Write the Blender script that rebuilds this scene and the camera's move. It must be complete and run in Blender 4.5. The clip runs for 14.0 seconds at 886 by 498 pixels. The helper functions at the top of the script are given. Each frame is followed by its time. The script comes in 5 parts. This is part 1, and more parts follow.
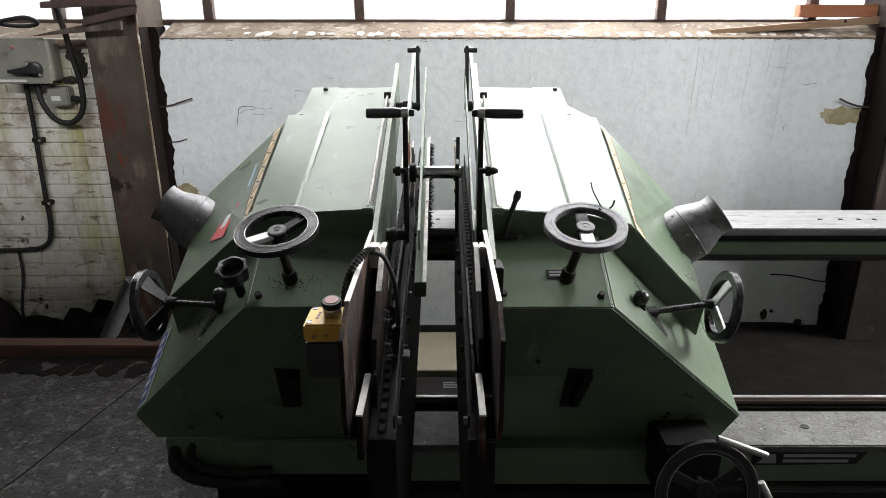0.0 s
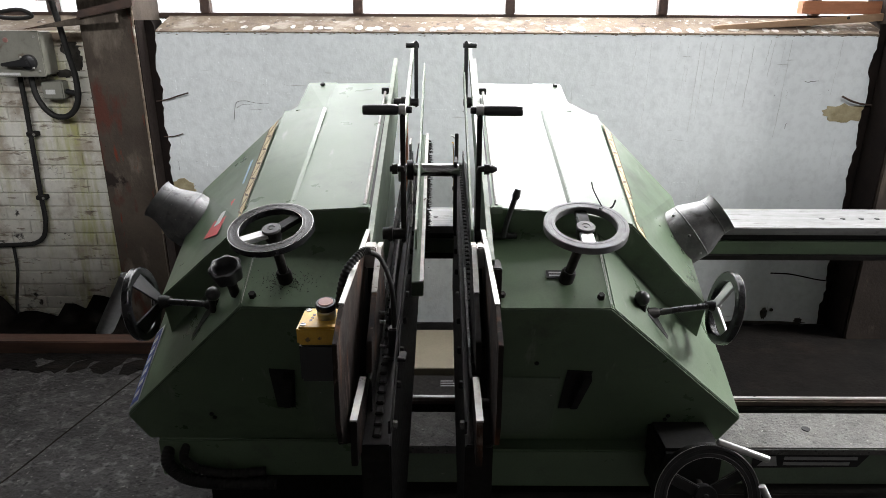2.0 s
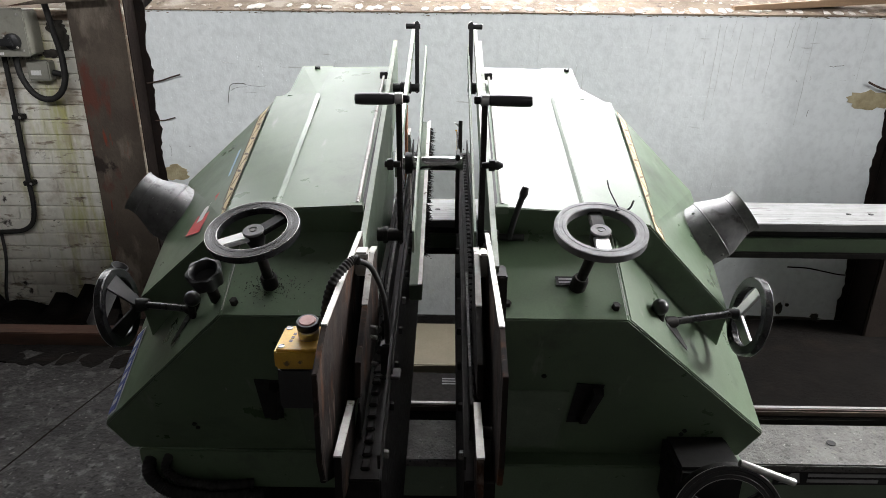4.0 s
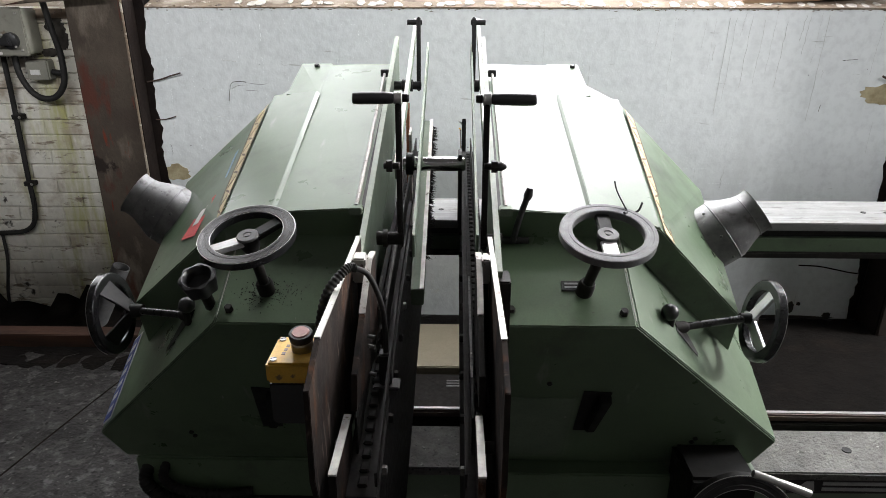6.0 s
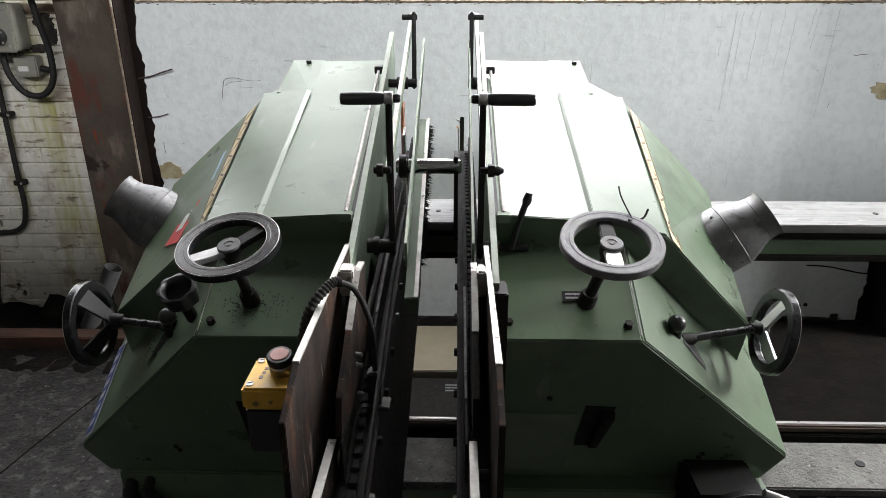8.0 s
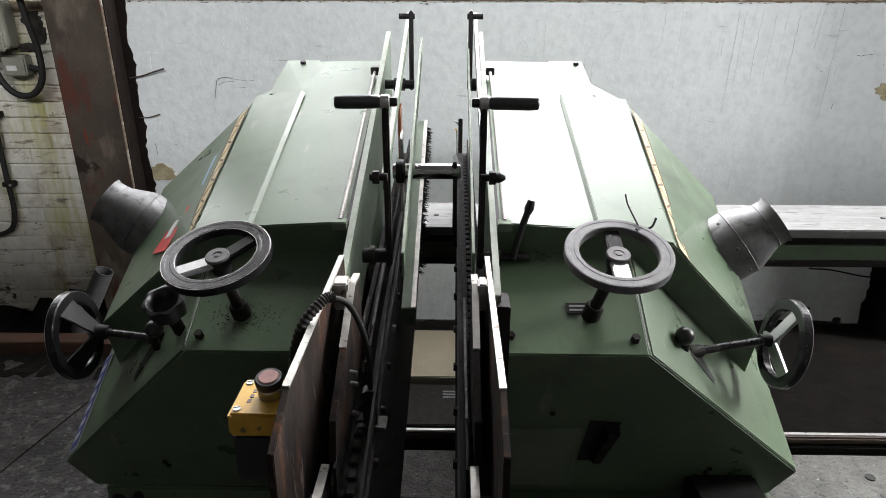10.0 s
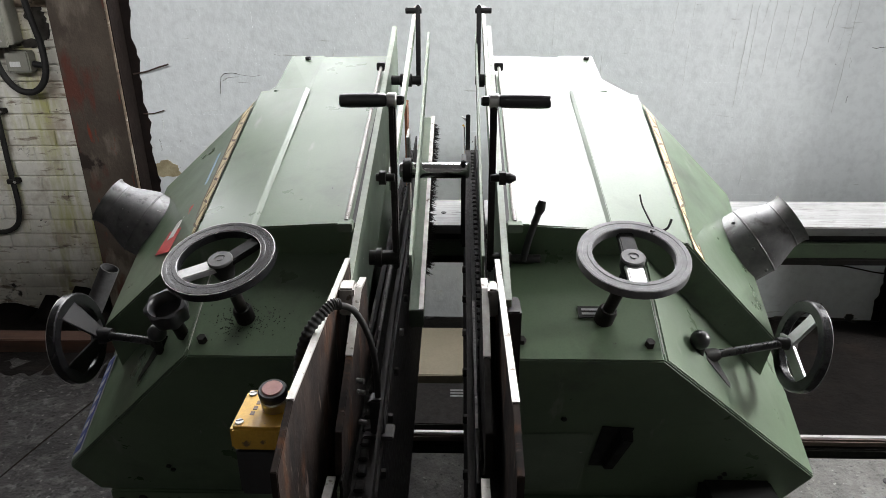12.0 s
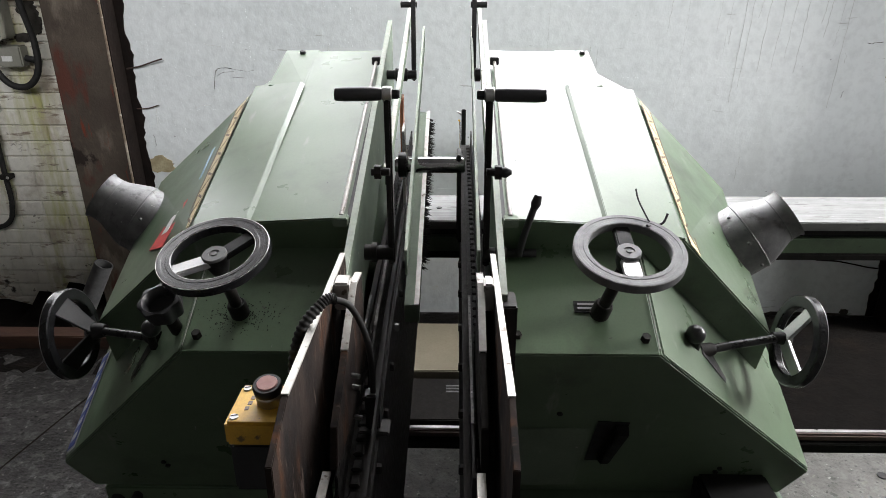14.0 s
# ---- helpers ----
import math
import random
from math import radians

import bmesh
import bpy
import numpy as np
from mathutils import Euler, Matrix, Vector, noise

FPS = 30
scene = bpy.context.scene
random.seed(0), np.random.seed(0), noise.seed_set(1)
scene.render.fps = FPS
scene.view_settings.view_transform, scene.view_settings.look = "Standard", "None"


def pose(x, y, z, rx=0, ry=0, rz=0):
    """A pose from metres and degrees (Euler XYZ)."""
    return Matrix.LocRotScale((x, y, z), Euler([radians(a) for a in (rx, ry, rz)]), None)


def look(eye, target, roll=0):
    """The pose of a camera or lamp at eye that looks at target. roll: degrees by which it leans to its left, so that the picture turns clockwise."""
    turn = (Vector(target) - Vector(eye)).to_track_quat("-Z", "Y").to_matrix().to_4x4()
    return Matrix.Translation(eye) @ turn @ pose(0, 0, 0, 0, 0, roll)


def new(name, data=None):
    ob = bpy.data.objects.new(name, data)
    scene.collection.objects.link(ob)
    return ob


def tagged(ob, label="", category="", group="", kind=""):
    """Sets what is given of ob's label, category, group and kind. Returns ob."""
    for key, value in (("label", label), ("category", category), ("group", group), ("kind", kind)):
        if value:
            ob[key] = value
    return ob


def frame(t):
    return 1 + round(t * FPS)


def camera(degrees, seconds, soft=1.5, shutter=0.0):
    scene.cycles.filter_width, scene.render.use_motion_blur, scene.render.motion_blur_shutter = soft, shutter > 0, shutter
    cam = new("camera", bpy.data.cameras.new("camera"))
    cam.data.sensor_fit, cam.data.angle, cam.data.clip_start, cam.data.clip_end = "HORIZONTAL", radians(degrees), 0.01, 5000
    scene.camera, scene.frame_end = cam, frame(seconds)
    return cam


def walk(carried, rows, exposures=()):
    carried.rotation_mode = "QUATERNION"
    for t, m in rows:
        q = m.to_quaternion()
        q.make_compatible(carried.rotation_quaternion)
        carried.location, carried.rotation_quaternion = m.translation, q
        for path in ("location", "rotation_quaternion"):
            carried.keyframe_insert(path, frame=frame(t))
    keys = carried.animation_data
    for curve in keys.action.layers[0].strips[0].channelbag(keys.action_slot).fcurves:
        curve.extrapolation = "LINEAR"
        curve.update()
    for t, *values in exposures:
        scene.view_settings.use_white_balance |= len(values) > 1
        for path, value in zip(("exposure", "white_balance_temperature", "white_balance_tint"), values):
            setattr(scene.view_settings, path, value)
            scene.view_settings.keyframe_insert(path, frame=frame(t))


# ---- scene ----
cam = camera(67.7, 14.0, soft=0.85)
METRES, EYE, TILT, LEAN, TURN = 0.44, 1.62, -19.0, 0.0, 0.0
ROWS = [
    (0.0, 0.0, 0.0, 0.0, -0.0, 0.0, -0.0),
    (0.5, 0.0055, 0.0007, -0.0025, 0.05, 0.03, 0.08),
    (1.0, 0.0099, 0.0107, -0.0005, 0.04, -0.13, -0.03),
    (1.5, 0.0077, 0.0285, 0.008, -0.03, -0.26, -0.11),
    (2.0, 0.0069, 0.063, 0.0251, -0.1, -0.44, -0.27),
    (2.5, 0.0168, 0.147, 0.0506, -0.11, -1.13, -0.49),
    (3.0, 0.0256, 0.2497, 0.0873, -0.01, -1.53, -0.6),
    (5.5, 0.046, 0.4535, 0.1592, 0.93, -2.52, -0.58),
    (6.0, 0.0562, 0.4877, 0.1678, 0.93, -2.44, -0.45),
    (6.5, 0.0639, 0.5395, 0.179, 0.94, -2.81, -0.69),
    (7.0, 0.0775, 0.5888, 0.1997, 0.89, -2.82, -0.74),
    (7.5, 0.0842, 0.6286, 0.212, 1.05, -2.83, -0.56),
    (8.0, 0.0901, 0.6592, 0.2252, 1.12, -2.93, -0.39),
    (10.5, 0.0748, 0.8065, 0.276, 0.81, -3.15, -0.44),
    (11.0, 0.0724, 0.8221, 0.2821, 1.11, -3.43, -0.41),
    (11.5, 0.0687, 0.84, 0.291, 1.18, -3.58, -0.29),
    (12.0, 0.0663, 0.8614, 0.3018, 1.36, -3.65, -0.3),
    (12.5, 0.0587, 0.883, 0.2992, 1.29, -3.72, -0.31),
    (13.0, 0.0583, 0.8963, 0.3028, 1.23, -3.96, -0.29),
    (13.5, 0.0658, 0.8901, 0.3008, 1.11, -3.98, -0.28),
    (14.0, 0.0664, 0.8711, 0.2949, 0.98, -3.98, -0.28),
]
walk(cam, [(t, pose(0, 0, EYE, TILT, LEAN, TURN) @ pose(METRES * x, METRES * y, METRES * z, 90 + pitch, roll, yaw)) for t, x, y, z, yaw, pitch, roll in ROWS])

# ---- world and light ----
world = bpy.data.worlds.new("overcast")
scene.world = world
world.use_nodes = True
wn = world.node_tree
sky = wn.nodes.new("ShaderNodeTexSky")
sky.sky_type = "NISHITA"
sky.sun_disc = False
sky.sun_elevation, sky.sun_rotation = radians(50), radians(20)
wn.nodes["Background"].inputs["Strength"].default_value = 0.06
wn.links.new(sky.outputs[0], wn.nodes["Background"].inputs["Color"])
MIDDLE_PANES_POWER, EAST_PANES_POWER, WEST_PANES_POWER, SOUTH_FILL_POWER, EAST_FILL_POWER = 275.0, 385.0, 152.0, 545.0, 480.0


def area_lamp(name, m, sx, sy, power, colour):
    lamp = bpy.data.lights.new(name, "AREA")
    lamp.shape, lamp.size, lamp.size_y, lamp.energy, lamp.color = "RECTANGLE", sx, sy, power, colour
    ob = new(name, lamp)
    ob.matrix_basis = m
    return ob


# sky light through the window band, then two added fills from south and east
area_lamp("middle_panes_daylight", look((0.62, 3.74, 3.06), (0.62, 0.0, 2.4)), 1.5, 2.75, MIDDLE_PANES_POWER, (1.0, 0.985, 1.0))
area_lamp("east_panes_daylight", look((3.62, 3.74, 3.06), (3.62, 0.0, 2.4)), 4.4, 2.75, EAST_PANES_POWER, (1.0, 0.985, 1.0))
area_lamp("west_panes_daylight", look((-1.75, 3.74, 3.06), (-1.75, 0.0, 2.4)), 3.1, 2.75, WEST_PANES_POWER, (1.0, 0.985, 1.0))
area_lamp("south_fill", look((0.0, -5.12, 5.36), (0.0, 3.4, 1.2)), 10.0, 0.68, SOUTH_FILL_POWER, (0.99, 0.99, 1.0))
area_lamp("east_fill", look((5.9, 2.35, 2.9), (0.5, 1.6, 0.9)), 1.5, 1.6, EAST_FILL_POWER, (1.0, 0.99, 0.98))

# ---- materials ----
MATS = {}


def mat(name, a, b=None, scale=8.0, rough=0.6, rough2=None, metal=0.0, bump=0.05, fine=90.0, stains=(), coat=0.0, spec=0.5, stretch=(1, 1, 1), speck=None):
    """Two colours mixed at a large and a fine scale, stains (colour, scale, threshold, softness, stretch), fine relief."""
    if name in MATS:
        return MATS[name]
    m = bpy.data.materials.new(name)
    m.use_nodes = True
    nt = m.node_tree
    N, L = nt.nodes, nt.links
    bsdf = N["Principled BSDF"]
    co = N.new("ShaderNodeNewGeometry").outputs["Position"]

    def noise_at(sc, detail=6.0, st=(1, 1, 1)):
        mp = N.new("ShaderNodeMapping")
        mp.inputs["Scale"].default_value = st
        L.new(co, mp.inputs["Vector"])
        n = N.new("ShaderNodeTexNoise")
        n.inputs["Scale"].default_value, n.inputs["Detail"].default_value, n.inputs["Roughness"].default_value = sc, detail, 0.62
        L.new(mp.outputs[0], n.inputs["Vector"])
        return n.outputs["Fac"]

    def ramp(sock, lo, hi):
        r = N.new("ShaderNodeMapRange")
        r.inputs[1].default_value, r.inputs[2].default_value = lo, hi
        L.new(sock, r.inputs[0])
        return r.outputs[0]

    def mix(fac, c1, c2):
        x = N.new("ShaderNodeMix")
        x.data_type = "RGBA"
        if isinstance(fac, float):
            x.inputs[0].default_value = fac
        else:
            L.new(fac, x.inputs[0])
        for i, c in ((6, c1), (7, c2)):
            if isinstance(c, tuple):
                x.inputs[i].default_value = (*c, 1)
            else:
                L.new(c, x.inputs[i])
        return x.outputs[2]

    b = b or tuple(v * 0.8 for v in a)
    col = mix(ramp(noise_at(scale, st=stretch), 0.32, 0.68), a, b)
    col = mix(ramp(noise_at(fine), 0.45, 0.75), col, mix(0.35, col, tuple(v * 0.55 for v in a)))
    for sc_col, sc, lo, soft, st in stains:
        col = mix(ramp(noise_at(sc, 8.0, st), lo, lo + soft), col, sc_col)
    if speck:
        v = N.new("ShaderNodeTexVoronoi")
        v.inputs["Scale"].default_value = speck[1]
        L.new(co, v.inputs["Vector"])
        col = mix(ramp(v.outputs["Distance"], speck[2], speck[2] * 0.5), col, speck[0])
    L.new(col, bsdf.inputs["Base Color"])
    r2 = rough if rough2 is None else rough2
    rr = N.new("ShaderNodeMapRange")
    rr.inputs[1].default_value, rr.inputs[2].default_value, rr.inputs[3].default_value, rr.inputs[4].default_value = 0.3, 0.7, rough, r2
    L.new(noise_at(scale * 2.3), rr.inputs[0])
    L.new(rr.outputs[0], bsdf.inputs["Roughness"])
    bsdf.inputs["Metallic"].default_value = metal
    bsdf.inputs["Specular IOR Level"].default_value = spec
    bsdf.inputs["Coat Weight"].default_value = coat
    if bump:
        bp = N.new("ShaderNodeBump")
        bp.inputs["Strength"].default_value, bp.inputs["Distance"].default_value = bump, 0.01
        add = N.new("ShaderNodeMath")
        L.new(noise_at(fine), add.inputs[0])
        L.new(noise_at(scale), add.inputs[1])
        L.new(add.outputs[0], bp.inputs["Height"])
        L.new(bp.outputs[0], bsdf.inputs["Normal"])
    MATS[name] = m
    return m


GREEN = mat("green_paint", (0.109, 0.157, 0.096), (0.081, 0.118, 0.072), 3.0, 0.25, 0.40, 0.0, 0.02, 220.0,
            stains=(((0.052, 0.066, 0.047), 4.5, 0.58, 0.16, (1, 1, 1)), ((0.072, 0.100, 0.064), 11.0, 0.56, 0.16, (1, 1, 1)), ((0.20, 0.22, 0.185), 7.0, 0.64, 0.12, (2.2, 0.5, 0.5)), ((0.23, 0.24, 0.215), 38.0, 0.73, 0.02, (3.0, 0.25, 0.4)), ((0.055, 0.055, 0.045), 60.0, 0.70, 0.03, (1, 1, 1))))
GREEN_OLD = mat("green_paint_worn", (0.15, 0.19, 0.14), (0.105, 0.135, 0.10), 6.0, 0.62, 0.8, 0.0, 0.04, 160.0, spec=0.2,
                stains=(((0.30, 0.30, 0.26), 40.0, 0.66, 0.05, (1, 1, 1)),))
BLACK = mat("black_paint", (0.009, 0.009, 0.0095), (0.015, 0.0145, 0.014), 20.0, 0.42, 0.65, 0.0, 0.04, 200.0, spec=0.25)
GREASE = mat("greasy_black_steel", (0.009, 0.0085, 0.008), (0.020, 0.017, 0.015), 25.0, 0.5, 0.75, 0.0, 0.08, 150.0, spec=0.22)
SOOT = mat("oily_black_track", (0.006, 0.0055, 0.005), (0.012, 0.010, 0.009), 30.0, 0.6, 0.9, 0.0, 0.10, 150.0, spec=0.12)
BAKELITE = mat("black_plastic", (0.014, 0.014, 0.015), (0.02, 0.02, 0.021), 30.0, 0.28, 0.4, 0.0, 0.01, 300.0)
STEEL = mat("machined_steel", (0.46, 0.46, 0.45), (0.36, 0.355, 0.34), 12.0, 0.26, 0.45, 1.0, 0.03, 240.0, stretch=(1, 12, 1))
ALU = mat("cast_aluminium", (0.52, 0.52, 0.52), (0.42, 0.42, 0.42), 15.0, 0.34, 0.5, 0.85, 0.04, 260.0)
# worn metal, also the pale strips that paint highlights on edges
WORN_LIT = mat("worn_lit_edge", (0.43, 0.42, 0.39), (0.27, 0.26, 0.24), 34.0, 0.45, 0.65, 0.4, 0.06, 200.0,
           stains=(((0.11, 0.09, 0.075), 55.0, 0.60, 0.06, (1, 1, 1)),))
RUSTY = mat("rust_stained_steel", (0.030, 0.021, 0.017), (0.016, 0.011, 0.009), 9.0, 0.62, 0.85, 0.0, 0.10, 140.0, spec=0.12,
            stains=(((0.085, 0.035, 0.015), 9.0, 0.53, 0.12, (1, 1.6, 0.5)), ((0.009, 0.0075, 0.007), 8.0, 0.47, 0.12, (1, 2.2, 0.6)), ((0.13, 0.10, 0.085), 16.0, 0.60, 0.08, (1, 3.0, 0.6)), ((0.17, 0.16, 0.15), 60.0, 0.70, 0.03, (1, 1, 3))))
CAST = mat("cast_iron_bed", (0.118, 0.115, 0.107), (0.058, 0.056, 0.051), 24.0, 0.6, 0.8, 0.1, 0.5, 110.0,
           stains=(((0.12, 0.115, 0.10), 45.0, 0.62, 0.05, (1, 1, 1)), ((0.04, 0.038, 0.035), 34.0, 0.60, 0.06, (1, 1, 1)), ((0.24, 0.235, 0.22), 70.0, 0.64, 0.04, (1, 1, 1))), speck=((0.030, 0.029, 0.028), 60.0, 0.22))
DUCT = mat("galvanised_duct", (0.25, 0.25, 0.25), (0.12, 0.12, 0.124), 16.0, 0.44, 0.66, 0.7, 0.08, 120.0,
           stains=(((0.085, 0.083, 0.08), 22.0, 0.56, 0.10, (1, 1, 1)), ((0.42, 0.42, 0.41), 60.0, 0.66, 0.05, (1, 1, 1)), ((0.04, 0.038, 0.036), 70.0, 0.68, 0.04, (1, 1, 1))))
YELLOW = mat("yellow_plastic", (0.58, 0.34, 0.03), (0.48, 0.27, 0.025), 25.0, 0.4, 0.55, 0.0, 0.03, 200.0,
             stains=(((0.14, 0.09, 0.03), 60.0, 0.63, 0.06, (1, 1, 1)),))
RED = mat("red_plastic", (0.33, 0.17, 0.15), (0.24, 0.11, 0.095), 40.0, 0.4, 0.5)
RED_PRINT = mat("red_print", (0.62, 0.05, 0.045), (0.5, 0.045, 0.04), 30.0, 0.45)
BLUE_PRINT = mat("blue_print", (0.05, 0.075, 0.30), (0.04, 0.06, 0.22), 30.0, 0.4)
PALE_BLUE = mat("pale_blue_print", (0.32, 0.48, 0.62), (0.28, 0.42, 0.55), 30.0, 0.45)
WHITE_PRINT = mat("white_print", (0.72, 0.72, 0.70), (0.6, 0.6, 0.58), 30.0, 0.45)
GREY_PRINT = mat("grey_print", (0.30, 0.30, 0.30), (0.22, 0.22, 0.22), 40.0, 0.5)
BROWN_PRINT = mat("brown_stripe", (0.13, 0.075, 0.035), (0.09, 0.05, 0.025), 30.0, 0.5)
CREAM_PRINT = mat("cream_stripe", (0.66, 0.54, 0.30), (0.55, 0.44, 0.24), 30.0, 0.5)
BRISTLE = mat("brush_bristle", (0.018, 0.016, 0.015), (0.03, 0.028, 0.026), 60.0, 0.75)
RUBBER = mat("black_rubber", (0.013, 0.0125, 0.012), (0.022, 0.021, 0.020), 30.0, 0.55, 0.75, spec=0.3)
WALL_PAINT = mat("white_wall_paint", (0.775, 0.805, 0.815), (0.71, 0.742, 0.755), 2.2, 0.42, 0.6, 0.0, 0.22, 26.0,
                 stains=(((0.62, 0.645, 0.65), 4.0, 0.55, 0.22, (1, 1, 0.3)), ((0.44, 0.45, 0.44), 13.0, 0.67, 0.05, (0.35, 1, 3.0)), ((0.36, 0.37, 0.36), 16.0, 0.685, 0.06, (4.0, 1, 0.10)),
                         ((0.52, 0.45, 0.30), 2.9, 0.70, 0.14, (1, 1, 1.6)), ((0.10, 0.095, 0.085), 30.0, 0.73, 0.03, (1, 1, 1)), ((0.30, 0.29, 0.27), 55.0, 0.72, 0.03, (0.5, 1, 1.6))))
WALL_DIRTY = mat("flaking_wall_paint", (0.74, 0.72, 0.66), (0.58, 0.56, 0.49), 3.0, 0.65, 0.85, 0.0, 0.35, 34.0, spec=0.25,
                 stains=(((0.40, 0.39, 0.17), 3.6, 0.50, 0.16, (2.6, 1, 0.35)), ((0.36, 0.31, 0.25), 5.5, 0.52, 0.14, (1, 1, 0.9)), ((0.22, 0.18, 0.14), 14.0, 0.58, 0.08, (0.6, 1, 2.4)), ((0.06, 0.052, 0.045), 8.0, 0.66, 0.04, (0.5, 1, 2.6)), ((0.05, 0.044, 0.04), 4.2, 0.68, 0.03, (1, 1, 0.8)),
                         ((0.09, 0.08, 0.07), 30.0, 0.66, 0.05, (1, 1, 1))))
MORTAR = mat("painted_mortar", (0.50, 0.49, 0.44), (0.26, 0.24, 0.21), 6.0, 0.75, 0.85, 0.0, 0.2, 70.0)
BARE = mat("bare_sill_render", (0.235, 0.185, 0.135), (0.15, 0.115, 0.088), 9.0, 0.85, 0.95, 0.0, 0.4, 50.0, spec=0.2,
           stains=(((0.46, 0.42, 0.36), 26.0, 0.60, 0.05, (1, 1, 1)), ((0.10, 0.08, 0.065), 16.0, 0.60, 0.06, (1, 1, 1)), ((0.33, 0.29, 0.24), 5.0, 0.55, 0.10, (1, 1, 1))))
CONCRETE = mat("stained_concrete_post", (0.095, 0.076, 0.060), (0.052, 0.041, 0.033), 4.0, 0.75, 0.9, 0.0, 0.2, 70.0, spec=0.2,
               stains=(((0.155, 0.130, 0.104), 5.0, 0.55, 0.12, (1.5, 1, 0.6)), ((0.055, 0.042, 0.034), 5.0, 0.57, 0.10, (1, 1, 0.8)), ((0.085, 0.032, 0.023), 2.6, 0.555, 0.07, (2.0, 1, 0.7)), ((0.15, 0.034, 0.018), 9.0, 0.64, 0.06, (2.0, 1, 0.4)), ((0.026, 0.019, 0.016), 3.2, 0.62, 0.04, (1.5, 1, 1.4)), ((0.02, 0.017, 0.015), 34.0, 0.69, 0.03, (1, 1, 1))))
FLOOR = mat("oily_concrete_floor", (0.036, 0.034, 0.033), (0.012, 0.011, 0.0105), 3.4, 0.6, 0.9, 0.0, 1.0, 45.0, spec=0.3, speck=((0.009, 0.0085, 0.008), 42.0, 0.34),
            stains=(((0.075, 0.073, 0.072), 19.0, 0.55, 0.07, (1, 1, 1)), ((0.012, 0.0115, 0.011), 2.8, 0.50, 0.14, (1, 1, 1)), ((0.062, 0.058, 0.056), 11.0, 0.54, 0.12, (1, 1.4, 1)), ((0.15, 0.145, 0.138), 42.0, 0.61, 0.08, (1, 1, 1)), ((0.012, 0.011, 0.0105), 5.0, 0.58, 0.04, (2.5, 0.5, 1)), ((0.010, 0.0095, 0.009), 24.0, 0.57, 0.07, (1, 1, 1))))
POST_DARK = mat("dark_brown_post", (0.055, 0.043, 0.036), (0.028, 0.022, 0.019), 4.0, 0.8, 0.9, 0.0, 0.2, 70.0, spec=0.15, stains=(((0.09, 0.07, 0.055), 6.0, 0.60, 0.10, (1.5, 1, 0.5)),))
DARK = mat("dark_recess", (0.009, 0.007, 0.0065), (0.018, 0.013, 0.011), 10.0, 0.85, 0.95, 0.0, 0.2, 60.0, spec=0.08)
# black of the dirt, with the floor's shade put into it
SHADE_DIRT = mat("shade_black_dirt", (0.0055, 0.005, 0.0047), (0.011, 0.0092, 0.0083), 6.0, 0.8, 0.95, 0.0, 0.5, 60.0, spec=0.06,
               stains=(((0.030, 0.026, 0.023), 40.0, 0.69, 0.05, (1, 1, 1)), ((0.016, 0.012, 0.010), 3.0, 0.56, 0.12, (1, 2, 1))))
MOULD = mat("black_mould", (0.020, 0.018, 0.016), (0.07, 0.064, 0.055), 30.0, 0.85, 0.95, 0.0, 0.3, 60.0, spec=0.1)
IRON = mat("rusted_iron", (0.10, 0.06, 0.045), (0.055, 0.04, 0.035), 16.0, 0.6, 0.8, 0.3, 0.15, 100.0)
TIMBER = mat("sawn_timber", (0.34, 0.22, 0.13), (0.24, 0.15, 0.09), 9.0, 0.7, 0.8, 0.0, 0.12, 60.0, stretch=(0.3, 4, 4))
TIMBER_RED = mat("orange_timber", (0.42, 0.17, 0.08), (0.30, 0.12, 0.06), 9.0, 0.7, 0.8, 0.0, 0.12, 60.0, stretch=(0.3, 4, 4))
CREAM = mat("cream_board", (0.19, 0.165, 0.115), (0.155, 0.135, 0.092), 5.0, 0.6, 0.7, 0.0, 0.05, 90.0)
GREY_BOX = mat("grey_enamel_box", (0.27, 0.265, 0.225), (0.19, 0.185, 0.155), 7.0, 0.45, 0.6, 0.0, 0.05, 120.0,
               stains=(((0.14, 0.11, 0.08), 14.0, 0.62, 0.1, (1, 1, 1)),))
ROOM = mat("dark_shed_wall", (0.05, 0.047, 0.045), (0.035, 0.033, 0.031), 1.5, 0.85, 0.9, 0.0, 0.1, 30.0)


def glazing():
    m = bpy.data.materials.new("corrugated_glazing")
    m.use_nodes = True
    N, L = m.node_tree.nodes, m.node_tree.links
    out = N["Material Output"]
    N.remove(N["Principled BSDF"])
    co = N.new("ShaderNodeTexCoord")
    mp = N.new("ShaderNodeMapping")
    mp.inputs["Scale"].default_value = (60, 1, 0.6)
    L.new(co.outputs["Object"], mp.inputs[0])
    n = N.new("ShaderNodeTexNoise")
    n.inputs["Scale"].default_value = 1.0
    L.new(mp.outputs[0], n.inputs["Vector"])
    r = N.new("ShaderNodeMapRange")
    r.inputs[1].default_value, r.inputs[2].default_value, r.inputs[3].default_value, r.inputs[4].default_value = 0.35, 0.65, 0.55, 1.0
    L.new(n.outputs["Fac"], r.inputs[0])
    tr = N.new("ShaderNodeBsdfTransparent")
    L.new(r.outputs[0], tr.inputs["Color"])
    df = N.new("ShaderNodeBsdfTranslucent")
    df.inputs["Color"].default_value = (0.8, 0.82, 0.83, 1)
    mx = N.new("ShaderNodeMixShader")
    mx.inputs[0].default_value = 0.35
    L.new(tr.outputs[0], mx.inputs[1])
    L.new(df.outputs[0], mx.inputs[2])
    L.new(mx.outputs[0], out.inputs["Surface"])
    return m


